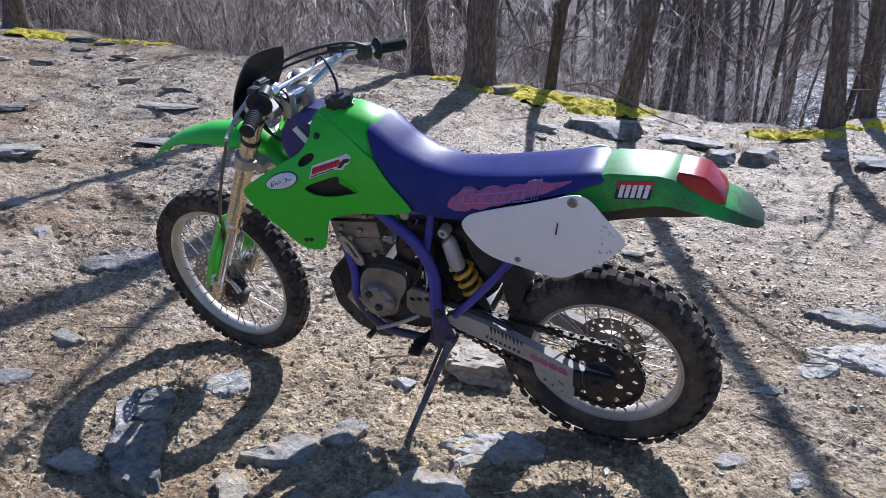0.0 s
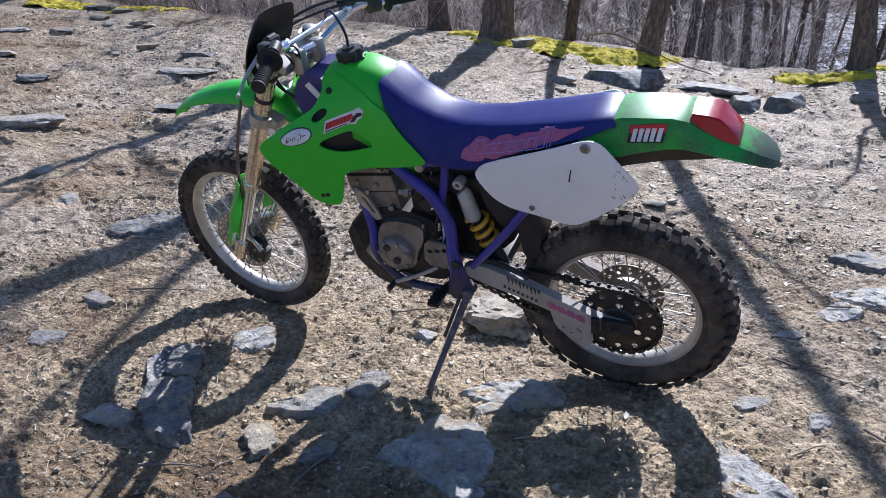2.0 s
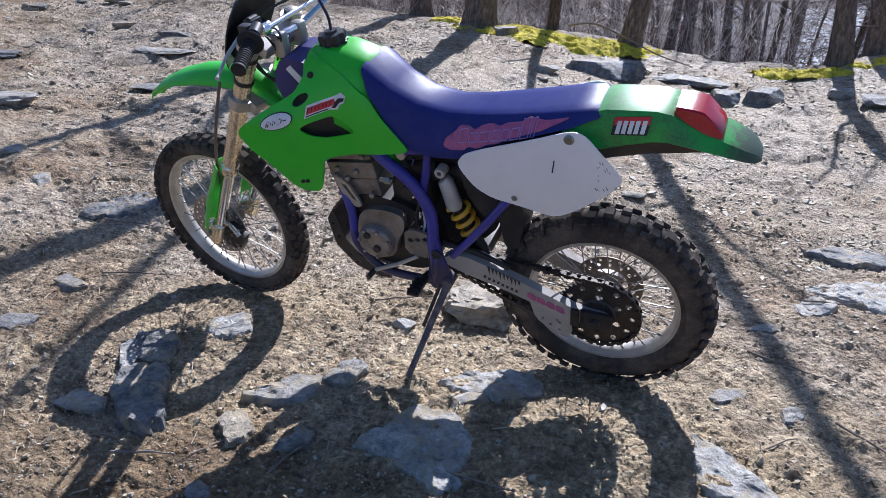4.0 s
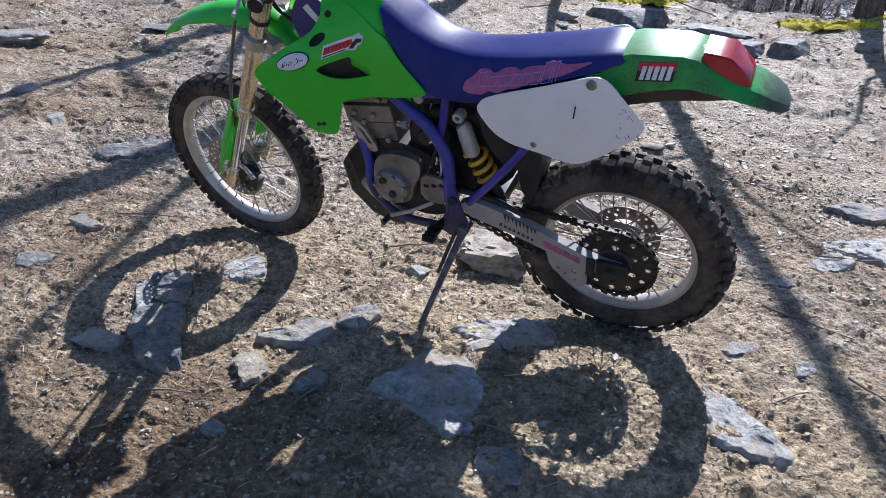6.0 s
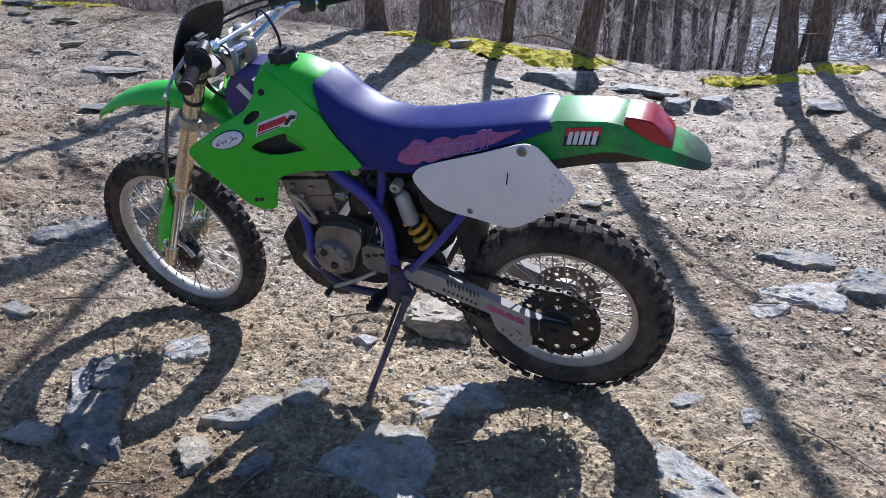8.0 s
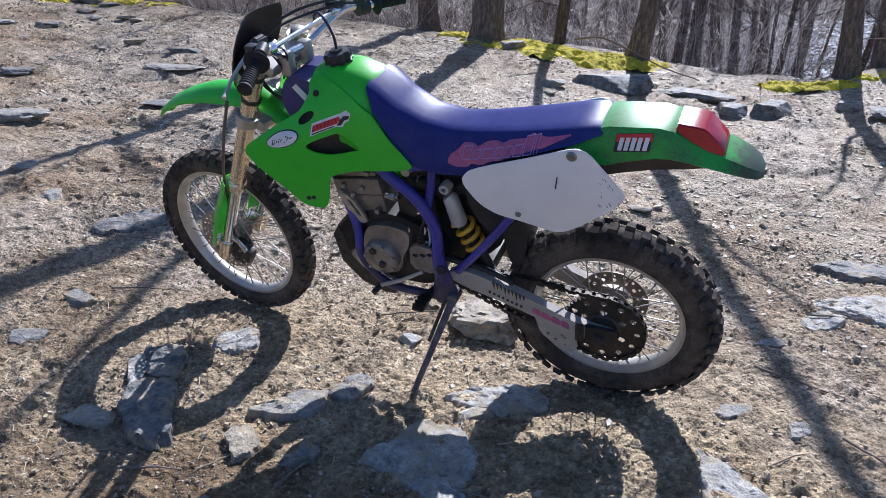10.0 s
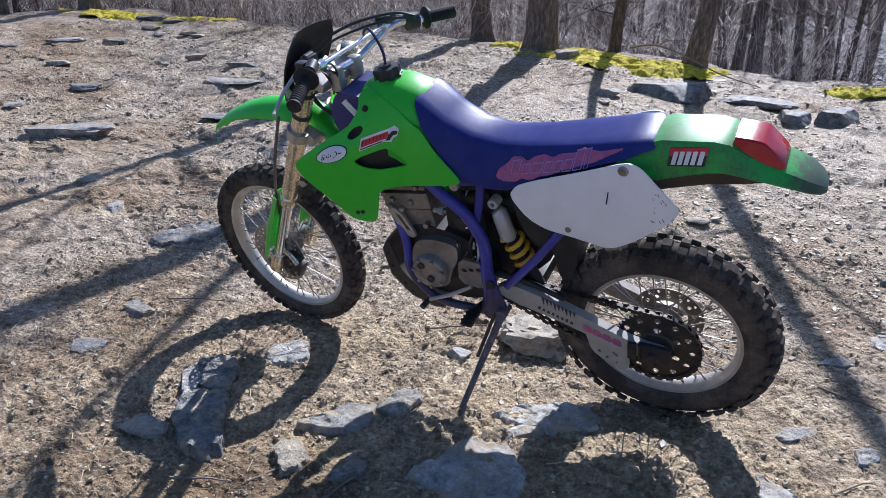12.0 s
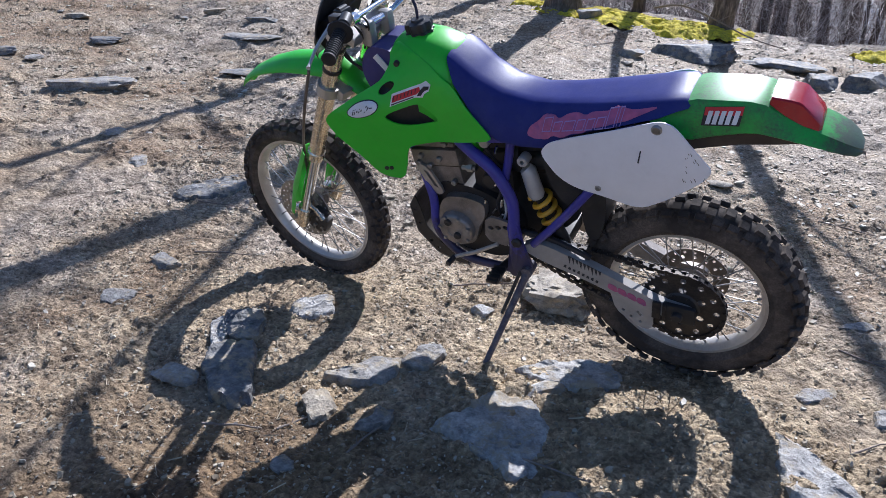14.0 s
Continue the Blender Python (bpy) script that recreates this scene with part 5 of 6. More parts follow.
for side in (-1, 1):
    bm = panel(rounded(SHROUD, 2), shroud_y, 0.005, [rounded(VENT, 2), VENT_UP], 0.022)
    if side > 0:
        bmesh.ops.scale(bm, vec=(1, -1, 1), verts=bm.verts)
    sh = part("radiator_shroud", bm, GREEN, bike, "green plastic radiator shroud with stickers", 50)
    if side > 0:
        continue

    def decal(name, outline, material, lift, parent, label="", depth=shroud_y, step=0.022):
        return part(name, panel(outline, lambda x, z: depth(x, z) - lift, 0.0008, (), step), material, parent, label, 60)

    ov = decal("oval_sticker", ring2(-0.201, 0.940, 0.0445, 32, 0.53, 0.20), INK, 0.0022, sh, "white oval sticker with dark script bars")
    decal("field", ring2(-0.201, 0.940, 0.0418, 32, 0.50, 0.20), PAPER, 0.0034, ov)
    for k, (a, b, h) in enumerate(((-0.028, -0.025, 0.008), (-0.023, -0.020, 0.008), (-0.016, -0.013, 0.003), (-0.010, -0.007, 0.006), (-0.004, -0.001, 0.003), (0.007, 0.010, 0.009), (0.013, 0.016, 0.005), (0.019, 0.028, 0.0012))):
        cx, cz = -0.201 + (a + b) / 2, 0.940 + (a + b) / 2 * 0.20
        decal("script_bar", [(cx - (b - a) * 0.5 + q * 0.3 * h, cz + q * h - 0.001) for q in (-1, 1)] + [(cx + (b - a) * 0.5 + q * 0.3 * h, cz + q * h) for q in (1, -1)], INK, 0.0044, ov)

    def band(x0, z0, x1, z1, h):
        return [(x0 - 0.003, z0 - h), (x1 - 0.003, z1 - h), (x1 + 0.003, z1 + h), (x0 + 0.003, z0 + h)]

    rs = decal("red_sticker", [(-0.124, 0.944), (-0.052, 0.967), (-0.030, 0.967), (-0.024, 0.978), (-0.012, 0.984), (-0.006, 1.002), (-0.020, 1.012), (-0.036, 1.004), (-0.120, 0.977)], PAPER, 0.0022, sh, "red and white slanted sticker with dark bars")
    decal("field", [(-0.119, 0.954), (-0.046, 0.977), (-0.036, 0.987), (-0.040, 0.996), (-0.116, 0.972)], RED_PRINT, 0.0034, rs)
    decal("letter_bar", [(-0.119, 0.948), (-0.056, 0.968), (-0.055, 0.971), (-0.119, 0.951)], INK, 0.0044, rs)
    decal("dark_emblem", [(-0.046, 0.972), (-0.034, 0.973), (-0.024, 0.986), (-0.012, 0.990), (-0.010, 0.998), (-0.026, 0.998), (-0.036, 0.988)], INK, 0.0046, rs)
    for k in range(7):
        x = -0.115 + 0.0105 * k
        z = 0.9585 + 0.315 * (x + 0.119)
        decal("letter_bar", [(x, z), (x + 0.0022, z + 0.001), (x + 0.0034, z + 0.012), (x + 0.0012, z + 0.0115)], INK, 0.0044, rs)
    for (bx, bz) in ((-0.118, 1.047),):
        part("bolt", lathe(bmesh.new(), [(0, -0.006), (0.007, -0.006), (0.009, -0.002), (0.010, 0.004)], (bx, shroud_y(bx, bz), bz), 14), CASE_DARK, sh)
    for bx in (-0.172, -0.158):
        part("bolt", lathe(bmesh.new(), [(0, -0.003), (0.006, -0.003), (0.008, 0.001)], (bx, shroud_y(bx, 0.733), 0.733), 12), CASE_DARK, sh)

# black sheet added behind the vents to paint their insides dark
part("vent_backing", panel([(-0.19, 0.99), (-0.17, 0.87), (-0.06, 0.86), (0.03, 0.88), (0.03, 0.955), (-0.06, 0.985), (-0.11, 1.015)], lambda x, z: shroud_y(x, z) + 0.03, 0.004, (), 0.022), BLACK, bike, "black sheet that darkens the insides of the vents")

# radiators behind the shrouds
for side in (-1, 1):
    bm = bmesh.new()
    box(bm, (-0.02, -0.05, -0.13), (0.02, 0.05, 0.13), Matrix.Translation((-0.165, side * 0.085, 0.87)) @ Matrix.Rotation(radians(12), 4, "Y"), 0.006)
    # flat box, no radiator core: added in black so the vents look dark
    box(bm, (-0.16, side * 0.10 - 0.01, 0.80), (0.035, side * 0.10 + 0.01, 0.985), None, 0.004)
    part("radiator", bm, BLACK, bike)
bm = panel(rounded([(-0.272, 1.00), (-0.235, 0.90), (-0.16, 0.93), (-0.13, 1.03), (-0.15, 1.072), (-0.23, 1.078)], 2), -0.085, 0.15)
pan = part("steering_head_cover", bm, RADIATOR_BLUE, bike, "purple-blue cover with a pale strip of tape")
part("tape", panel([(-0.215, 1.045), (-0.172, 0.995), (-0.155, 1.008), (-0.198, 1.058)], -0.089, 0.003), PAPER, pan)

# seat
rings = []
for xt, zt, xb, zb, wt, wb in ((0.026, 1.070, 0.060, 1.00, 0.078, 0.112), (0.040, 1.066, 0.150, 0.862, 0.086, 0.130), (0.10, 1.014, 0.195, 0.846, 0.080, 0.130), (0.18, 0.971, 0.26, 0.842, 0.074, 0.129), (0.27, 0.956, 0.325, 0.848, 0.072, 0.128),
                               (0.36, 0.963, 0.39, 0.893, 0.074, 0.127), (0.45, 0.978, 0.47, 0.925, 0.076, 0.124), (0.54, 0.995, 0.55, 0.950, 0.078, 0.118), (0.62, 1.012, 0.625, 0.975, 0.078, 0.110), (0.675, 1.020, 0.668, 0.995, 0.074, 0.098),
                               (0.698, 1.010, 0.690, 1.000, 0.060, 0.085)):
    prof = [(0.0, 1.0), (0.5, 0.995), (0.85, 0.965), (1.0, 0.90), (1.10, 0.78)]
    row = []
    for u, v in prof:
        row.append((u * wt, v))
    row += [(wt * 1.1 + (wb - wt * 1.1) * 0.55, 0.42), (wb, 0.08), (wb - 0.004, 0.0), (wb - 0.03, -0.02)]
    pts = [Vector((xb + (xt - xb) * v, y, zb + (zt - zb) * v)) for y, v in row]
    rings.append([Vector((p.x, -p.y, p.z)) for p in pts[::-1]] + [p for p in pts[1:]])
seat = part("seat", loft(bmesh.new(), rings), PURPLE_SEAT, bike, "purple vinyl seat with a faded pink print", 55)


seat_skin = BVHTree.FromPolygons([v.co for v in seat.data.vertices], [tuple(p.vertices) for p in seat.data.polygons])


def seat_y(x, z):
    hit = seat_skin.ray_cast(Vector((x, -1, z)), Vector((0, 1, 0)))[0]
    return hit.y if hit else -0.08


blotch = rounded([(0.272, 0.880), (0.278, 0.900), (0.300, 0.914), (0.316, 0.934), (0.345, 0.938), (0.362, 0.931), (0.384, 0.946), (0.410, 0.954), (0.436, 0.952), (0.452, 0.962), (0.500, 0.972), (0.512, 0.984), (0.535, 0.984), (0.560, 0.984), (0.630, 1.003), (0.565, 0.970), (0.550, 0.962),
                  (0.520, 0.952), (0.490, 0.940), (0.455, 0.930), (0.436, 0.916), (0.405, 0.909), (0.380, 0.893), (0.350, 0.892), (0.335, 0.878), (0.300, 0.872)], 1)
sp = part("seat_print", panel(blotch, lambda x, z: seat_y(x, z) - 0.003, 0.001, (), 0.02), PINK, seat, "faded pink brush-stroke print", 60)
for x, w, tall in ((0.316, 0.026, 0.034), (0.347, 0.024, 0.023), (0.376, 0.032, 0.023), (0.413, 0.023, 0.024), (0.441, 0.021, 0.024), (0.467, 0.023, 0.025), (0.495, 0.023, 0.041), (0.523, 0.011, 0.041)):
    # each bar: a pale outline round a pink slanted block
    z = float(np.interp(x, [0.316, 0.523], [0.893, 0.944]))
    rise = 0.25 * w
    out = [(x, z), (x + w, z + rise), (x + w + 0.004, z + tall + rise), (x + 0.004, z + tall)]
    inn = [(x + 0.002, z + 0.0025), (x + w - 0.0016, z + rise + 0.0018), (x + w + 0.002, z + tall + rise - 0.002), (x + 0.0055, z + tall - 0.0022)]
    part("print_bar", panel(out, lambda x, z: seat_y(x, z) - 0.0045, 0.0008, [inn], 0.02), PALE_PRINT, sp)

# side panels
PLATE = [(0.322, 0.850), (0.345, 0.884), (0.40, 0.907), (0.53, 0.950), (0.638, 0.990), (0.672, 0.980), (0.722, 0.920), (0.762, 0.872), (0.768, 0.855), (0.750, 0.826), (0.672, 0.765), (0.597, 0.712), (0.50, 0.735), (0.42, 0.748), (0.370, 0.778)]


def plate_y(x, z):
    return -(0.140 + 0.012 * math.sin(min(1, max(0, (z - 0.72) / 0.27)) * math.pi) - 0.02 * max(0, (x - 0.66) / 0.1))


for side in (-1, 1):
    bm = panel(rounded(PLATE, 2), plate_y, 0.004, (), 0.03)
    if side > 0:
        bmesh.ops.scale(bm, vec=(1, -1, 1), verts=bm.verts)
    sidep = part("side_panel", bm, WHITE, bike, "white plastic number panel, scuffed at the edge", 50)
    if side < 0:
        for bx, bz, r in ((0.632, 0.966, 0.014), (0.484, 0.762, 0.009)):
            part("bolt", lathe(bmesh.new(), [(0, -0.005), (r * 0.7, -0.005), (r, -0.001), (r, 0.004)], (bx, plate_y(bx, bz), bz), 16), STEEL, sidep)
        part("scratch", panel([(0.590, 0.868), (0.594, 0.868), (0.598, 0.904), (0.595, 0.905)], lambda x, z: plate_y(x, z) - 0.0012, 0.0006), INK, sidep)
        rs_ = random.Random(12)
        for k in range(16):
            x, z = rs_.uniform(0.70, 0.755), rs_.uniform(0.83, 0.93)
            if x + 0.75 * z < 1.40:
                s = rs_.uniform(0.0015, 0.005)
                part("scuff", panel([(x, z), (x + s * 0.4, z - s * 0.3), (x + s * 1.4, z - s * 2.2), (x + s, z - s * 2.3)], lambda x, z: plate_y(x, z) - 0.001, 0.0005), CASE_DARK, sidep)

# tail
rings = []
for x, zt, zb, wt, wb in ((0.600, 1.000, 0.93, 0.070, 0.098), (0.655, 1.006, 0.925, 0.072, 0.098), (0.705, 1.024, 0.925, 0.072, 0.098), (0.76, 1.028, 0.943, 0.072, 0.096), (0.825, 1.032, 0.960, 0.070, 0.094), (0.860, 1.026, 0.962, 0.068, 0.092),
                          (0.90, 1.002, 0.956, 0.066, 0.090), (0.95, 0.978, 0.946, 0.064, 0.086), (1.00, 0.962, 0.934, 0.062, 0.080), (1.04, 0.945, 0.922, 0.056, 0.070), (1.065, 0.930, 0.912, 0.042, 0.054), (1.078, 0.916, 0.906, 0.02, 0.03)):
    row = [(0, zt), (wt * 0.6, zt - 0.001), (wt * 0.95, zt - 0.004), (wt, zt - 0.008), (wt + (wb - wt) * 0.6, zt - (zt - zb) * 0.6), (wb, zb)]
    inner = [(y - 0.004 if y > 0.005 else 0, z - 0.004) for y, z in row]
    ring = [Vector((x, -y, z)) for y, z in row[::-1]] + [Vector((x, y, z)) for y, z in row[1:]]
    rings.append(ring + [Vector((x, y, z)) for y, z in inner[::-1]] + [Vector((x, -y, z)) for y, z in inner[1:]])
tail = part("rear_mudguard", loft(bmesh.new(), rings), GREEN_TAIL, bike, "green rear mudguard, dusty towards the tip", 28)


def tail_y(x, z):
    zt = np.interp(x, [0.705, 0.76, 0.825, 0.86], [1.024, 1.028, 1.032, 1.026])
    zb = np.interp(x, [0.705, 0.76, 0.825, 0.86], [0.925, 0.943, 0.960, 0.962])
    u = min(1, max(0, (zt - z) / (zt - zb)))
    return -float(np.interp(u, [0.08, 0.6, 1.0], [0.071, 0.087, 0.097]))


def slanted(x0, z0, x1, z1, s):
    return [(x0, z0), (x1, z0 + 0.012), (x1 + s, z1 + 0.012), (x0 + s, z1)]


st = part("tail_sticker", panel(slanted(0.724, 0.963, 0.812, 1.007, 0.004), lambda x, z: tail_y(x, z) - 0.0025, 0.001, (), 0.02), INK, tail, "black, red and white sticker with slanted bars", 60)
part("red_band", panel(slanted(0.728, 0.988, 0.815, 1.007, 0.001), lambda x, z: tail_y(x, z) - 0.0037, 0.001, (), 0.02), RED_PRINT, st)
for x, w in ((0.733, 0.0105), (0.748, 0.0105), (0.763, 0.0105), (0.778, 0.0105), (0.794, 0.0110)):
    low = 0.968 + 0.13 * (x - 0.724)
    part("white_bar", panel([(x, low), (x + w, low + 0.001), (x + w + 0.005, low + 0.032), (x + 0.005, low + 0.031)], lambda x, z: tail_y(x, z) - 0.005, 0.001, (), 0.02), PAPER, st)
rings = []
for x, zt, zb, w in ((0.864, 1.024, 1.005, 0.052), (0.868, 1.036, 1.002, 0.054), (0.90, 1.034, 0.990, 0.055), (0.928, 1.030, 0.978, 0.056), (0.936, 1.026, 0.974, 0.056), (0.978, 0.984, 0.958, 0.053), (0.985, 0.970, 0.956, 0.048)):
    row = [(0, zt), (w * 0.84, zt - 0.001), (w * 0.92, zt - 0.005), (w * 1.02, zt - (zt - zb) * 0.6), (w * 1.1, zb)]
    rings.append([Vector((x, -y, z)) for y, z in row[::-1]] + [Vector((x, y, z)) for y, z in row[1:]])
part("tail_light", loft(bmesh.new(), rings), RED_LENS, bike, "red plastic tail light", 30)
rings = []
for x, zt, zb, w in ((0.56, 0.94, 0.86, 0.085), (0.66, 0.945, 0.87, 0.088), (0.74, 0.945, 0.895, 0.088), (0.82, 0.955, 0.915, 0.084), (0.90, 0.95, 0.925, 0.078), (0.96, 0.94, 0.928, 0.06)):
    rings.append([Vector((x, -w, zt)), Vector((x, -w * 0.9, zb)), Vector((x, w * 0.9, zb)), Vector((x, w, zt))])
part("mudguard_liner", loft(bmesh.new(), rings), LINER, bike, "mud-stained dark inner mudguard")
part("airbox", panel(rounded([(0.30, 0.86), (0.31, 0.72), (0.36, 0.64), (0.42, 0.62), (0.48, 0.70), (0.60, 0.80), (0.60, 0.92), (0.42, 0.90)], 2), -0.09, 0.18), BLACK, bike, "black airbox under the seat")
part("mud_flap", panel(rounded([(0.42, 0.74), (0.40, 0.60), (0.42, 0.50), (0.455, 0.50), (0.475, 0.58), (0.48, 0.66), (0.46, 0.74)], 2), -0.06, 0.12), BLACK, bike, "black rubber mud flap")

# frame
frame_root = part("frame", tube(bmesh.new(), spline([(-0.28, 0, 1.02), (-0.24, 0, 0.92), (-0.20, 0, 0.83)]), 0.03, 16), FRAME_PAINT, bike, "purple painted steel frame")
for side in (-1, 1):
    for name, pts, r in (("spar", [(-0.22, 0.03, 0.93), (-0.05, 0.075, 0.87), (0.065, 0.098, 0.79), (0.15, 0.105, 0.725), (0.200, 0.11, 0.635), (0.205, 0.115, 0.55), (0.20, 0.115, 0.44), (0.195, 0.11, 0.36)], 0.0185),
                         ("down_tube", [(-0.21, 0.03, 0.86), (-0.13, 0.07, 0.68), (-0.085, 0.10, 0.57), (-0.088, 0.105, 0.46), (-0.045, 0.105, 0.385), (0.03, 0.105, 0.345), (0.20, 0.105, 0.345)], 0.0145),
                         ("seat_rail", [(0.10, 0.09, 0.82), (0.30, 0.085, 0.85), (0.45, 0.08, 0.88), (0.60, 0.07, 0.93)], 0.012),
                         ("strut", [(0.26, 0.105, 0.47), (0.34, 0.11, 0.57), (0.42, 0.112, 0.68), (0.56, 0.10, 0.88)], 0.013),
                         ("strut", [(0.175, 0.085, 0.69), (0.190, 0.08, 0.76), (0.205, 0.075, 0.85)], 0.013)):
        part(name, tube(bmesh.new(), spline([(x, side * y, z) for x, y, z in pts]), r, 14), FRAME_PAINT, frame_root)
bm = panel(rounded([(0.185, 0.56), (0.222, 0.56), (0.235, 0.46), (0.262, 0.385), (0.25, 0.35), (0.19, 0.33), (0.17, 0.36), (0.188, 0.46)], 2), -0.128, 0.012)
pv = part("pivot_plate", bm, FRAME_PAINT, frame_root)
part("pivot_bolt", lathe(bmesh.new(), [(0, -0.142), (0.010, -0.142), (0.013, -0.139), (0.017, -0.136), (0.017, -0.125)], (0.215, 0, 0.485), 16), CASE_DARK, pv)

# engine
engine = part("engine", panel(rounded([(-0.10, 0.60), (-0.105, 0.48), (-0.07, 0.40), (0.0, 0.36), (0.14, 0.36), (0.20, 0.42), (0.20, 0.52), (0.14, 0.60), (0.05, 0.63), (-0.05, 0.63)], 2), -0.08, 0.17), CASE_DARK, bike, "dusty grey alloy engine")
bm = bmesh.new()
tilt = Matrix.Translation((-0.045, 0, 0.575)) @ Matrix.Rotation(radians(-8), 4, "Y")
for lo, hi in (((-0.075, -0.075, 0.02), (0.075, 0.075, 0.11)), ((-0.085, -0.085, 0.115), (0.085, 0.085, 0.175)), ((-0.08, -0.08, 0.18), (0.08, 0.08, 0.225)), ((-0.07, -0.07, 0.225), (0.075, 0.07, 0.27))):
    box(bm, lo, hi, tilt, 0.010)
cyl = part("cylinder", bm, CASE, engine)
for bx, bz in ((-0.06, 0.13), (0.055, 0.2), (-0.02, 0.12), (-0.065, 0.20), (0.05, 0.06), (0.02, 0.145), (-0.045, 0.155)):
    q = tilt @ Vector((bx, 0, bz))
    part("bolt", lathe(bmesh.new(), [(0, -0.098), (0.007, -0.098), (0.0095, -0.095), (0.0095, -0.08)], (q.x, 0, q.z), 10), STEEL, cyl)
bm = lathe(bmesh.new(), [(0, -0.134), (0.026, -0.134), (0.028, -0.136), (0.050, -0.136), (0.057, -0.132), (0.061, -0.124), (0.063, -0.10)], (-0.003, 0, 0.480), 40)
cover = part("side_cover", bm, CASE, engine, "round alloy generator cover")
bm = panel(rounded([(-0.058, 0.56), (-0.075, 0.49), (-0.055, 0.425), (0.0, 0.400), (0.055, 0.425), (0.072, 0.49), (0.100, 0.535), (0.105, 0.592), (0.04, 0.605), (-0.03, 0.595)], 2), -0.108, 0.04)
part("case_cover", bm, CASE, engine)
for k in range(7):
    a = 2 * math.pi * k / 7 + 0.3
    part("bolt", lathe(bmesh.new(), [(0, -0.140), (0.005, -0.140), (0.0065, -0.137), (0.0065, -0.12)], (-0.003 + 0.053 * math.cos(a), 0, 0.480 + 0.053 * math.sin(a)), 8), STEEL, cover)
part("plug", lathe(bmesh.new(), [(0, -0.140), (0.004, -0.143), (0.011, -0.143), (0.013, -0.139), (0.013, -0.13)], (-0.022, 0, 0.512), 14), CASE_DARK, cover)
part("plug", lathe(bmesh.new(), [(0, -0.141), (0.006, -0.143), (0.011, -0.143), (0.013, -0.139), (0.013, -0.13)], (0.006, 0, 0.463), 14), CASE_DARK, cover)
bm = panel(rounded([(0.11, 0.56), (0.10, 0.46), (0.19, 0.45), (0.20, 0.55)], 1), -0.122, 0.01, [ring2(0.125 + 0.026 * k, 0.515 + 0.006 * k, 0.010, 12, 0.75) for k in range(3)])
part("sprocket_guard", bm, CASE, engine, "grey guard with three holes")
bm = bmesh.new()
box(bm, (0.05, -0.06, 0.60), (0.19, 0.06, 0.70), None, 0.02)
tube(bm, [(0.06, 0, 0.70), (0.20, 0, 0.73)], 0.035, 16)
part("carburettor", bm, CASE_DARK, engine)
part("intake_boot", tube(bmesh.new(), [(0.16, 0, 0.70), (0.30, 0, 0.73)], 0.04, 16), BLACK, engine)
bm = tube(bmesh.new(), [(0.035, -0.088, 0.705), (0.085, -0.095, 0.715)], 0.008, 10)
tube(bm, [(0.055, -0.092, 0.709), (0.075, -0.094, 0.713)], 0.012, 6)
part("coolant_fitting", bm, STEEL, engine)
for name, pts, r, mt in (("breather_hose", [(0.11, -0.05, 0.82), (0.13, -0.08, 0.74), (0.16, -0.085, 0.66), (0.14, -0.085, 0.58), (0.16, -0.08, 0.50)], 0.006, BLACK),
                         ("fuel_hose", [(0.08, -0.06, 0.86), (0.11, -0.08, 0.80), (0.14, -0.07, 0.74), (0.15, -0.05, 0.70)], 0.005, BLACK),
                         ("overflow_hose", [(0.15, -0.06, 0.62), (0.165, -0.085, 0.56), (0.15, -0.09, 0.50), (0.17, -0.09, 0.42)], 0.004, PAPER)):
    part(name, tube(bmesh.new(), spline(pts), r, 8), mt, engine)
for hx, hy, hz, tx, tz in ((0.150, -0.092, 0.668, 0.010, 0.006), (0.158, -0.093, 0.600, 0.004, 0.016), (0.128, -0.090, 0.560, 0.008, 0.012), (0.148, -0.093, 0.545, 0.009, 0.010), (0.120, -0.088, 0.760, 0.012, -0.006), (0.155, -0.085, 0.790, 0.005, 0.012), (0.105, -0.1, 0.60, 0.002, 0.008)):
    part("hose_clamp", tube(bmesh.new(), [(hx - tx, hy, hz - tz), (hx + tx, hy - 0.002, hz + tz)], 0.0042, 8), CHROME, engine)
part("throttle_linkage", lathe(bmesh.new(), [(0, -0.085), (0.022, -0.085), (0.026, -0.08), (0.026, -0.06), (0, -0.06)], (0.118, 0, 0.665), 18), CASE_DARK, engine)
# added sheet: blackens the see-through gap in place of deep shade
part("dark_backing", panel(rounded([(0.06, 0.87), (0.36, 0.88), (0.42, 0.64), (0.36, 0.50), (0.24, 0.44), (0.12, 0.46), (0.07, 0.62)], 1), -0.015, 0.03), BLACK, bike, "black sheet filling the dark gap behind the engine")
part("fuel_tap", lathe(bmesh.new(), [(0, -0.105), (0.014, -0.105), (0.016, -0.10), (0.016, -0.08), (0.0, -0.08)], (0.125, 0, 0.815), 14), ALU, engine)
SKID = [(-0.150, 0.575), (-0.178, 0.53), (-0.165, 0.42), (-0.10, 0.345), (-0.02, 0.315), (0.02, 0.318)]
bm = panel(SKID + [(0.01, 0.34), (-0.07, 0.385), (-0.125, 0.45), (-0.138, 0.53)], -0.112, 0.004,
           [ring2(x, z, 0.0062, 12) for x, z in ((-0.158, 0.515), (-0.150, 0.462), (-0.118, 0.392), (-0.092, 0.366))])
skid = part("skid_plate", bm, CASE_DARK, bike, "scratched dark alloy skid plate")
rings = [[Vector((x, -0.112, z)), Vector((x, 0.112, z)), Vector((x + 0.003, 0.112, z + 0.005)), Vector((x + 0.003, -0.112, z + 0.005))] for x, z in SKID]
part("base", loft(bmesh.new(), rings), CASE, skid, "scratched alloy underside")
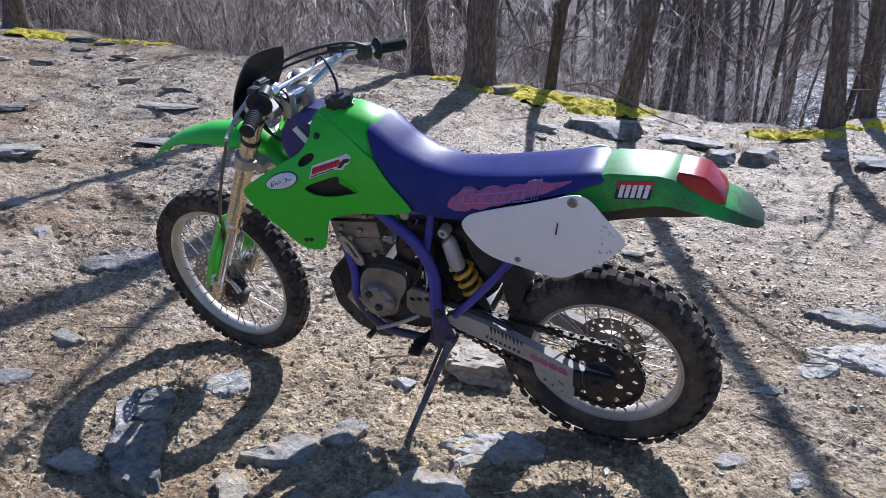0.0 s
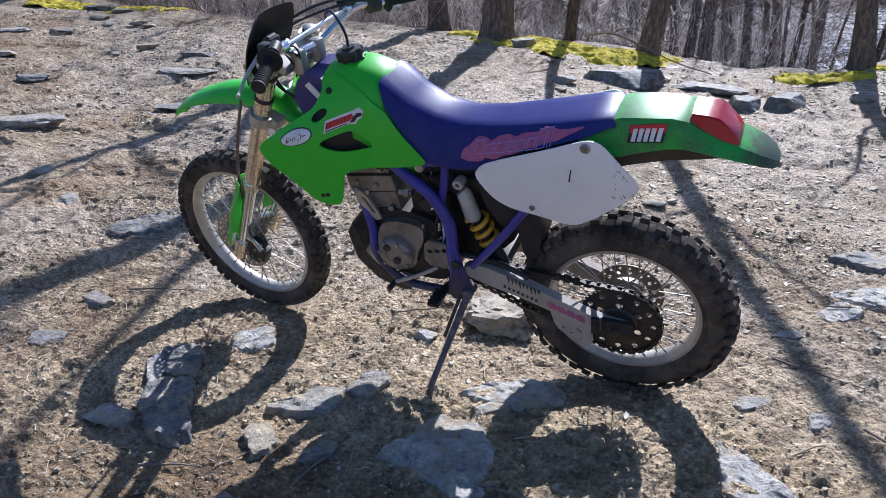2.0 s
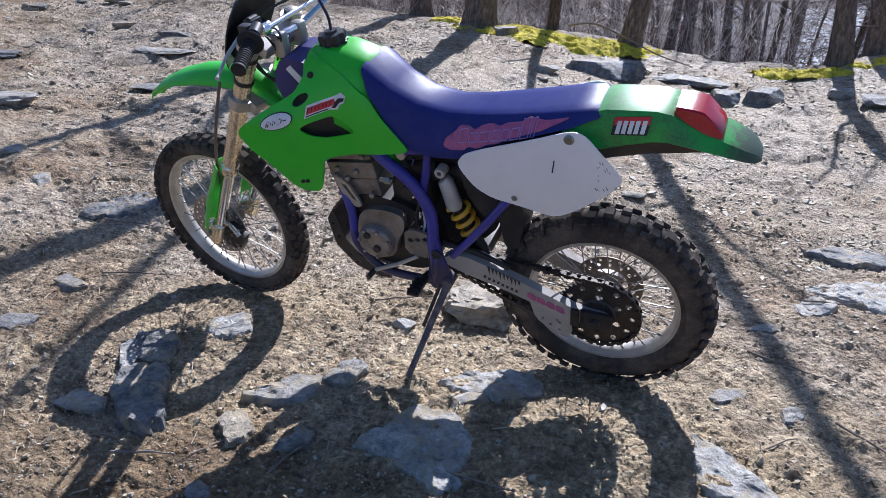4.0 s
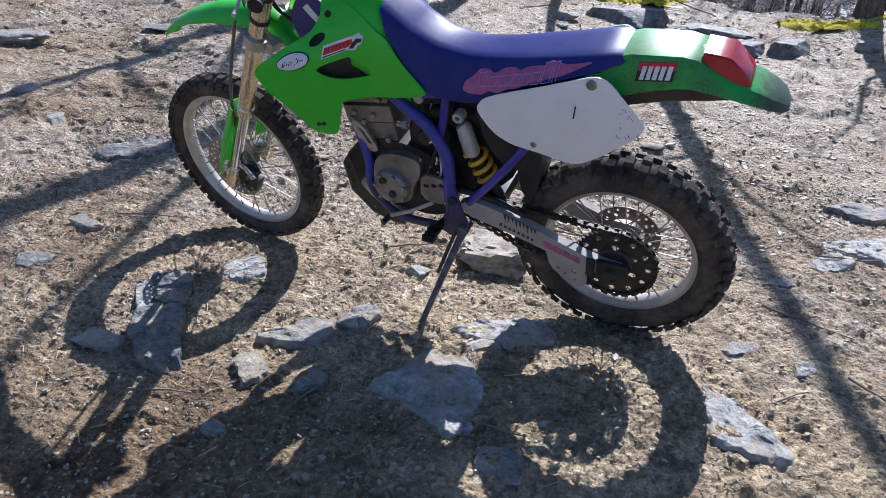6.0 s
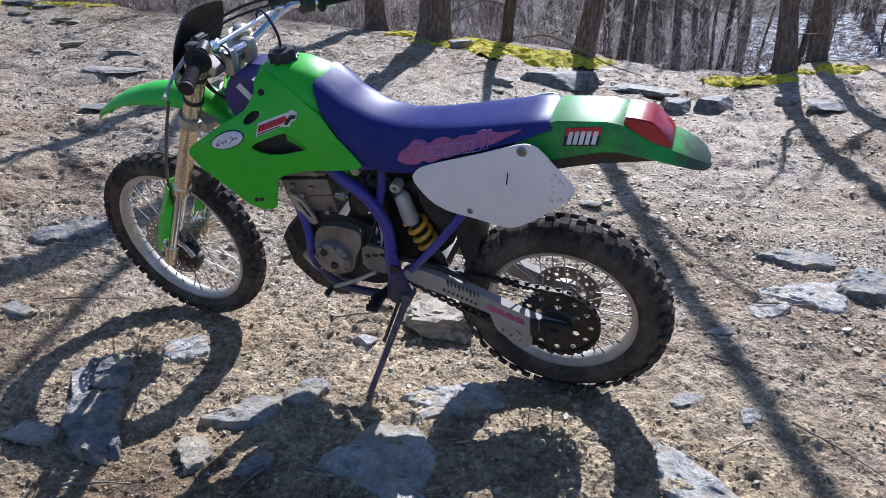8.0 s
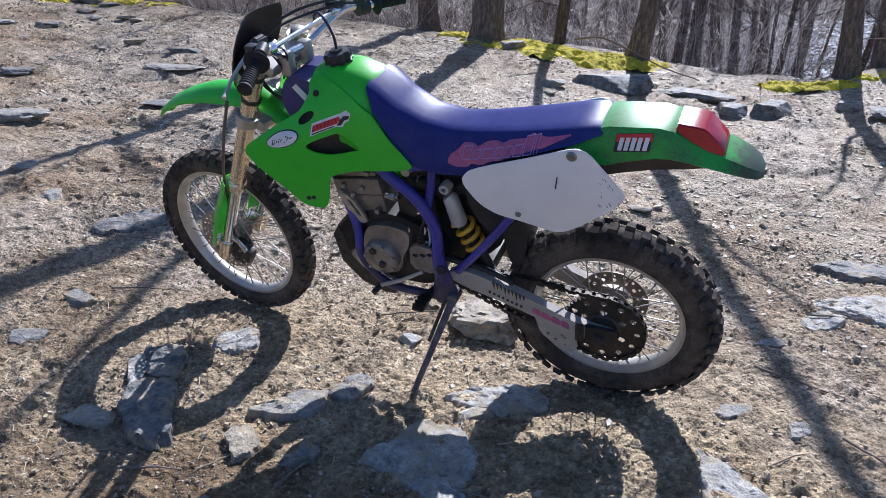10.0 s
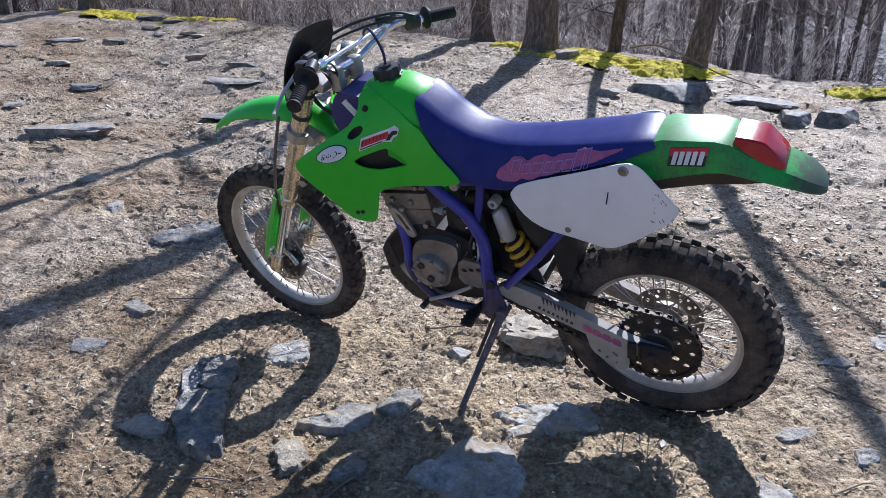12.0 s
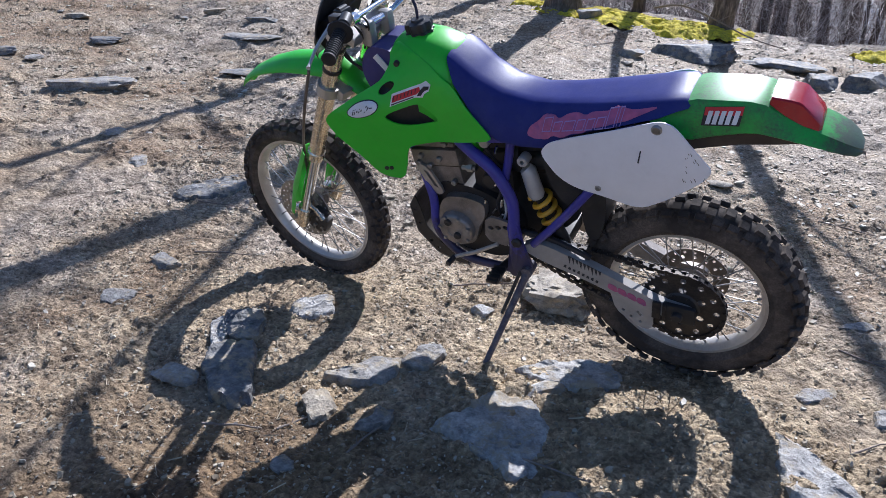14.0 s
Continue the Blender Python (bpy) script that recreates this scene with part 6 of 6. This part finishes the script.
bm = panel(rounded([(-0.135, 0.70), (-0.09, 0.69), (-0.04, 0.60), (-0.065, 0.585), (-0.10, 0.62)], 1), -0.098, 0.01, [[(-0.105, 0.675), (-0.09, 0.67), (-0.06, 0.615), (-0.075, 0.62)]])
part("engine_mount", bm, ALU, engine)
part("exhaust_header", tube(bmesh.new(), spline([(-0.08, 0.02, 0.70), (-0.16, 0.03, 0.66), (-0.15, 0.06, 0.50), (-0.05, 0.11, 0.44), (0.12, 0.13, 0.50), (0.35, 0.13, 0.68)]), 0.021, 14), DARK_STEEL, bike, "dark steel exhaust pipe")
part("silencer", tube(bmesh.new(), [(0.38, 0.125, 0.70), (0.40, 0.125, 0.715), (0.70, 0.125, 0.84), (0.72, 0.125, 0.85)], [0.03, 0.045, 0.045, 0.03], 18), CASE_DARK, bike, "dark exhaust silencer")

# controls
bm = tube(bmesh.new(), spline([(0.145, -0.125, 0.455), (0.07, -0.14, 0.415), (0.0, -0.15, 0.385), (-0.015, -0.152, 0.377)]), 0.0065, 8)
lever_ = part("gear_lever", bm, ALU, bike, "bare alloy gear lever")
part("tip", tube(bmesh.new(), [(-0.01, -0.15, 0.379), (-0.018, -0.185, 0.375)], 0.010, 10), BLACK, lever_)
for side in (-1, 1):
    bm = bmesh.new()
    box(bm, (0.135, -0.215 if side < 0 else 0.14, 0.365), (0.175, -0.14 if side < 0 else 0.215, 0.378), None, 0.003)
    for k in range(4):
        box(bm, (0.135, side * (0.150 + 0.018 * k) - 0.002, 0.376), (0.175, side * (0.150 + 0.018 * k) + 0.002, 0.386), None, 0)
    tube(bm, [(0.165, side * 0.10, 0.365), (0.155, side * 0.15, 0.372)], 0.014, 10)
    part("foot_peg", bm, DARK_STEEL, bike, "toothed dark steel foot peg")
foot = Vector((0.150, -0.345, 0.082))
top = Vector((0.245, -0.125, 0.375))
bm = tube(bmesh.new(), [top, top.lerp(foot, 0.1), top.lerp(foot, 0.5), top.lerp(foot, 0.97)], [0.018, 0.012, 0.0105, 0.010], 12)
tube(bm, [top + Vector((0, -0.02, 0)), top + Vector((0, 0.03, 0))], 0.018, 12)
stand = part("side_stand", bm, STAND_PAINT, bike, "worn dusty steel side stand")
part("stand_foot", tube(bmesh.new(), [foot + Vector((-0.01, -0.025, 0.0)), foot + Vector((0.005, 0.02, -0.004))], [0.013, 0.016], 8), STAND_PAINT, stand)
part("stand_spring", tube(bmesh.new(), [top.lerp(foot, 0.02) + Vector((-0.022, -0.01, 0)), top.lerp(foot, 0.42) + Vector((-0.020, -0.008, 0))], 0.006, 8), DARK_STEEL, stand)

# shock
s_top, s_mid, s_low = Vector((0.234, -0.052, 0.758)), Vector((0.262, -0.05, 0.636)), Vector((0.335, -0.04, 0.46))
ax = (s_low - s_mid).normalized()
shock = part("shock_absorber", tube(bmesh.new(), [s_top + Vector((0.003, -0.012, -0.03)), s_top.lerp(s_mid, 0.3) + Vector((0, -0.012, 0)), s_mid + Vector((0, -0.012, 0)), s_mid + Vector((0.003, -0.012, -0.012))], [0.018, 0.024, 0.026, 0.02], 20), SHOCK_BODY, bike, "alloy shock absorber with a yellow spring")
part("mount", lathe(bmesh.new(), [(0.007, -0.086), (0.015, -0.086), (0.017, -0.083), (0.017, -0.05), (0.007, -0.05)], (s_top.x, 0, s_top.z), 18, True), SHOCK_BODY, shock)
part("damper_body", tube(bmesh.new(), [s_mid, s_low + ax * 0.04], 0.02, 14), CASE_DARK, shock)
side_v = ax.orthogonal().normalized()
up_v = ax.cross(side_v)
coil = [s_mid + ax * 0.008 + ax * 0.112 * k / 66 + (side_v * math.cos(2 * math.pi * k / 19) + up_v * math.sin(2 * math.pi * k / 19)) * 0.030 for k in range(67)]
part("spring", tube(bmesh.new(), coil, 0.0082, 8), SPRING, shock, "yellow coil spring")

# swing arm
arm_out = rounded([(0.215, 0.45), (0.255, 0.478), (0.30, 0.482), (0.42, 0.446), (0.56, 0.392), (0.66, 0.352), (0.75, 0.345), (0.76, 0.31), (0.66, 0.300), (0.56, 0.330), (0.42, 0.378), (0.28, 0.415)], 2)
arm = part("swing_arm", panel(arm_out, -0.112, 0.03), SWING, bike, "alloy swing arm with dark and pink prints")
part("arm", panel(arm_out, 0.085, 0.03), CASE, arm)
bm = bmesh.new()
box(bm, (0.25, -0.085, 0.42), (0.35, 0.09, 0.47), None, 0.01)
part("cross_member", bm, CASE_DARK, arm)
for k in range(9):
    x = 0.375 + 0.012 * k
    zc = 0.464 - 0.36 * (x - 0.37)
    part("print_spike", panel([(x, zc), (x + 0.010, zc - 0.004), (x + 0.006, zc - 0.034 + 0.006 * (k % 3))], -0.1135, 0.001), INK, arm)
for k in range(8):
    x = 0.36 + 0.0145 * k
    zc = 0.412 - 0.335 * (x - 0.36)
    part("print_bar", panel([(x, zc), (x + 0.0085, zc - 0.003), (x + 0.010, zc + 0.006 + 0.004 * (k % 3 == 0)), (x + 0.003, zc + 0.009)], -0.1136, 0.001), INK, arm)
for k in range(4):
    x = 0.500 + 0.030 * k
    zc = 0.362 - 0.33 * (x - 0.50)
    part("pink_print", panel(rounded([(x, zc + 0.004), (x + 0.032, zc - 0.008), (x + 0.028, zc + 0.018), (x + 0.004, zc + 0.026)], 1), -0.1137 - 0.0002 * k, 0.001), PINK, arm)
bm = panel(rounded([(0.50, 0.345), (0.635, 0.305), (0.640, 0.225), (0.62, 0.205), (0.57, 0.225), (0.52, 0.265)], 1), -0.094, 0.006, [ring2(0.545, 0.268, 0.006, 10), ring2(0.57, 0.25, 0.005, 10), ring2(0.60, 0.235, 0.005, 10), [(0.585, 0.275), (0.592, 0.279), (0.608, 0.262), (0.600, 0.258)]])
part("chain_guide", bm, SWING, arm, "alloy chain guide with holes")
bm = bmesh.new()
box(bm, (0.640, -0.122, 0.295), (0.665, -0.112, 0.36), None, 0.002)
box(bm, (0.672, -0.122, 0.298), (0.68, -0.112, 0.356), None, 0.002)
part("chain_adjuster", bm, DARK_STEEL, arm)
part("rear_axle", lathe(bmesh.new(), [(0, -0.136), (0.014, -0.136), (0.017, -0.132), (0.017, -0.12), (0.024, -0.118), (0.024, -0.10)], (0.715, 0, 0.325), 8), CASE_DARK, arm)
box_bm = bmesh.new()
box(box_bm, (0.668, -0.118, 0.292), (0.765, -0.100, 0.358), None, 0.008)
part("axle_block", box_bm, CASE_DARK, arm)

# chain: one closed run of links
p_front, r_front, r_rear = Vector((0.165, 0, 0.465)), 0.036, 0.126
loop = []
for k in range(14):
    a = math.pi / 2 + 0.16 + (math.pi - 0.32) * k / 13
    loop.append(p_front + Vector((math.cos(a), 0, math.sin(a))) * r_front)
for k in range(30):
    q = k / 29
    loop.append((p_front + Vector((-0.1 * 0, 0, -r_front))).lerp(Vector((0.70, 0, 0.325 - r_rear)), q) + Vector((0, 0, -0.012 * math.sin(q * math.pi))))
for k in range(24):
    a = -math.pi / 2 + math.pi * 1.04 * k / 23
    loop.append(Vector((0.715, 0, 0.325)) + Vector((math.cos(a), 0, math.sin(a))) * r_rear)
for k in range(30):
    q = (k + 1) / 31
    loop.append(Vector((0.70, 0, 0.325 + r_rear)).lerp(p_front + Vector((0, 0, r_front)), q) + Vector((0, 0, -0.008 * math.sin(q * math.pi))))
length = [0.0]
for a, b in zip(loop, loop[1:] + loop[:1]):
    length.append(length[-1] + (b - a).length)
bm = bmesh.new()
count = int(length[-1] / 0.0159)
for k in range(count):
    s = length[-1] * k / count
    i = max(j for j in range(len(loop)) if length[j] <= s)
    a, b = loop[i], loop[(i + 1) % len(loop)]
    if (b - a).length < 1e-6:
        continue
    d = (b - a).normalized()
    p = a + d * (s - length[i])
    m = Matrix.Translation(p + Vector((0, -0.075, 0))) @ Matrix.Rotation(math.atan2(-d.z, d.x), 4, "Y")
    if k % 2:
        box(bm, (-0.011, -0.010, -0.0065), (0.011, -0.007, 0.0065), m, 0)
        box(bm, (-0.011, 0.007, -0.0065), (0.011, 0.010, 0.0065), m, 0)
    else:
        box(bm, (-0.010, -0.006, -0.0055), (0.010, 0.006, 0.0055), m, 0)
part("chain", bm, DARK_STEEL, bike, "dark oily drive chain")["kind"] = "stuff"
part("chain_slider", tube(bmesh.new(), spline([(0.22, -0.09, 0.50), (0.33, -0.09, 0.49), (0.44, -0.09, 0.452)]), 0.010, 8), BLACK, bike)
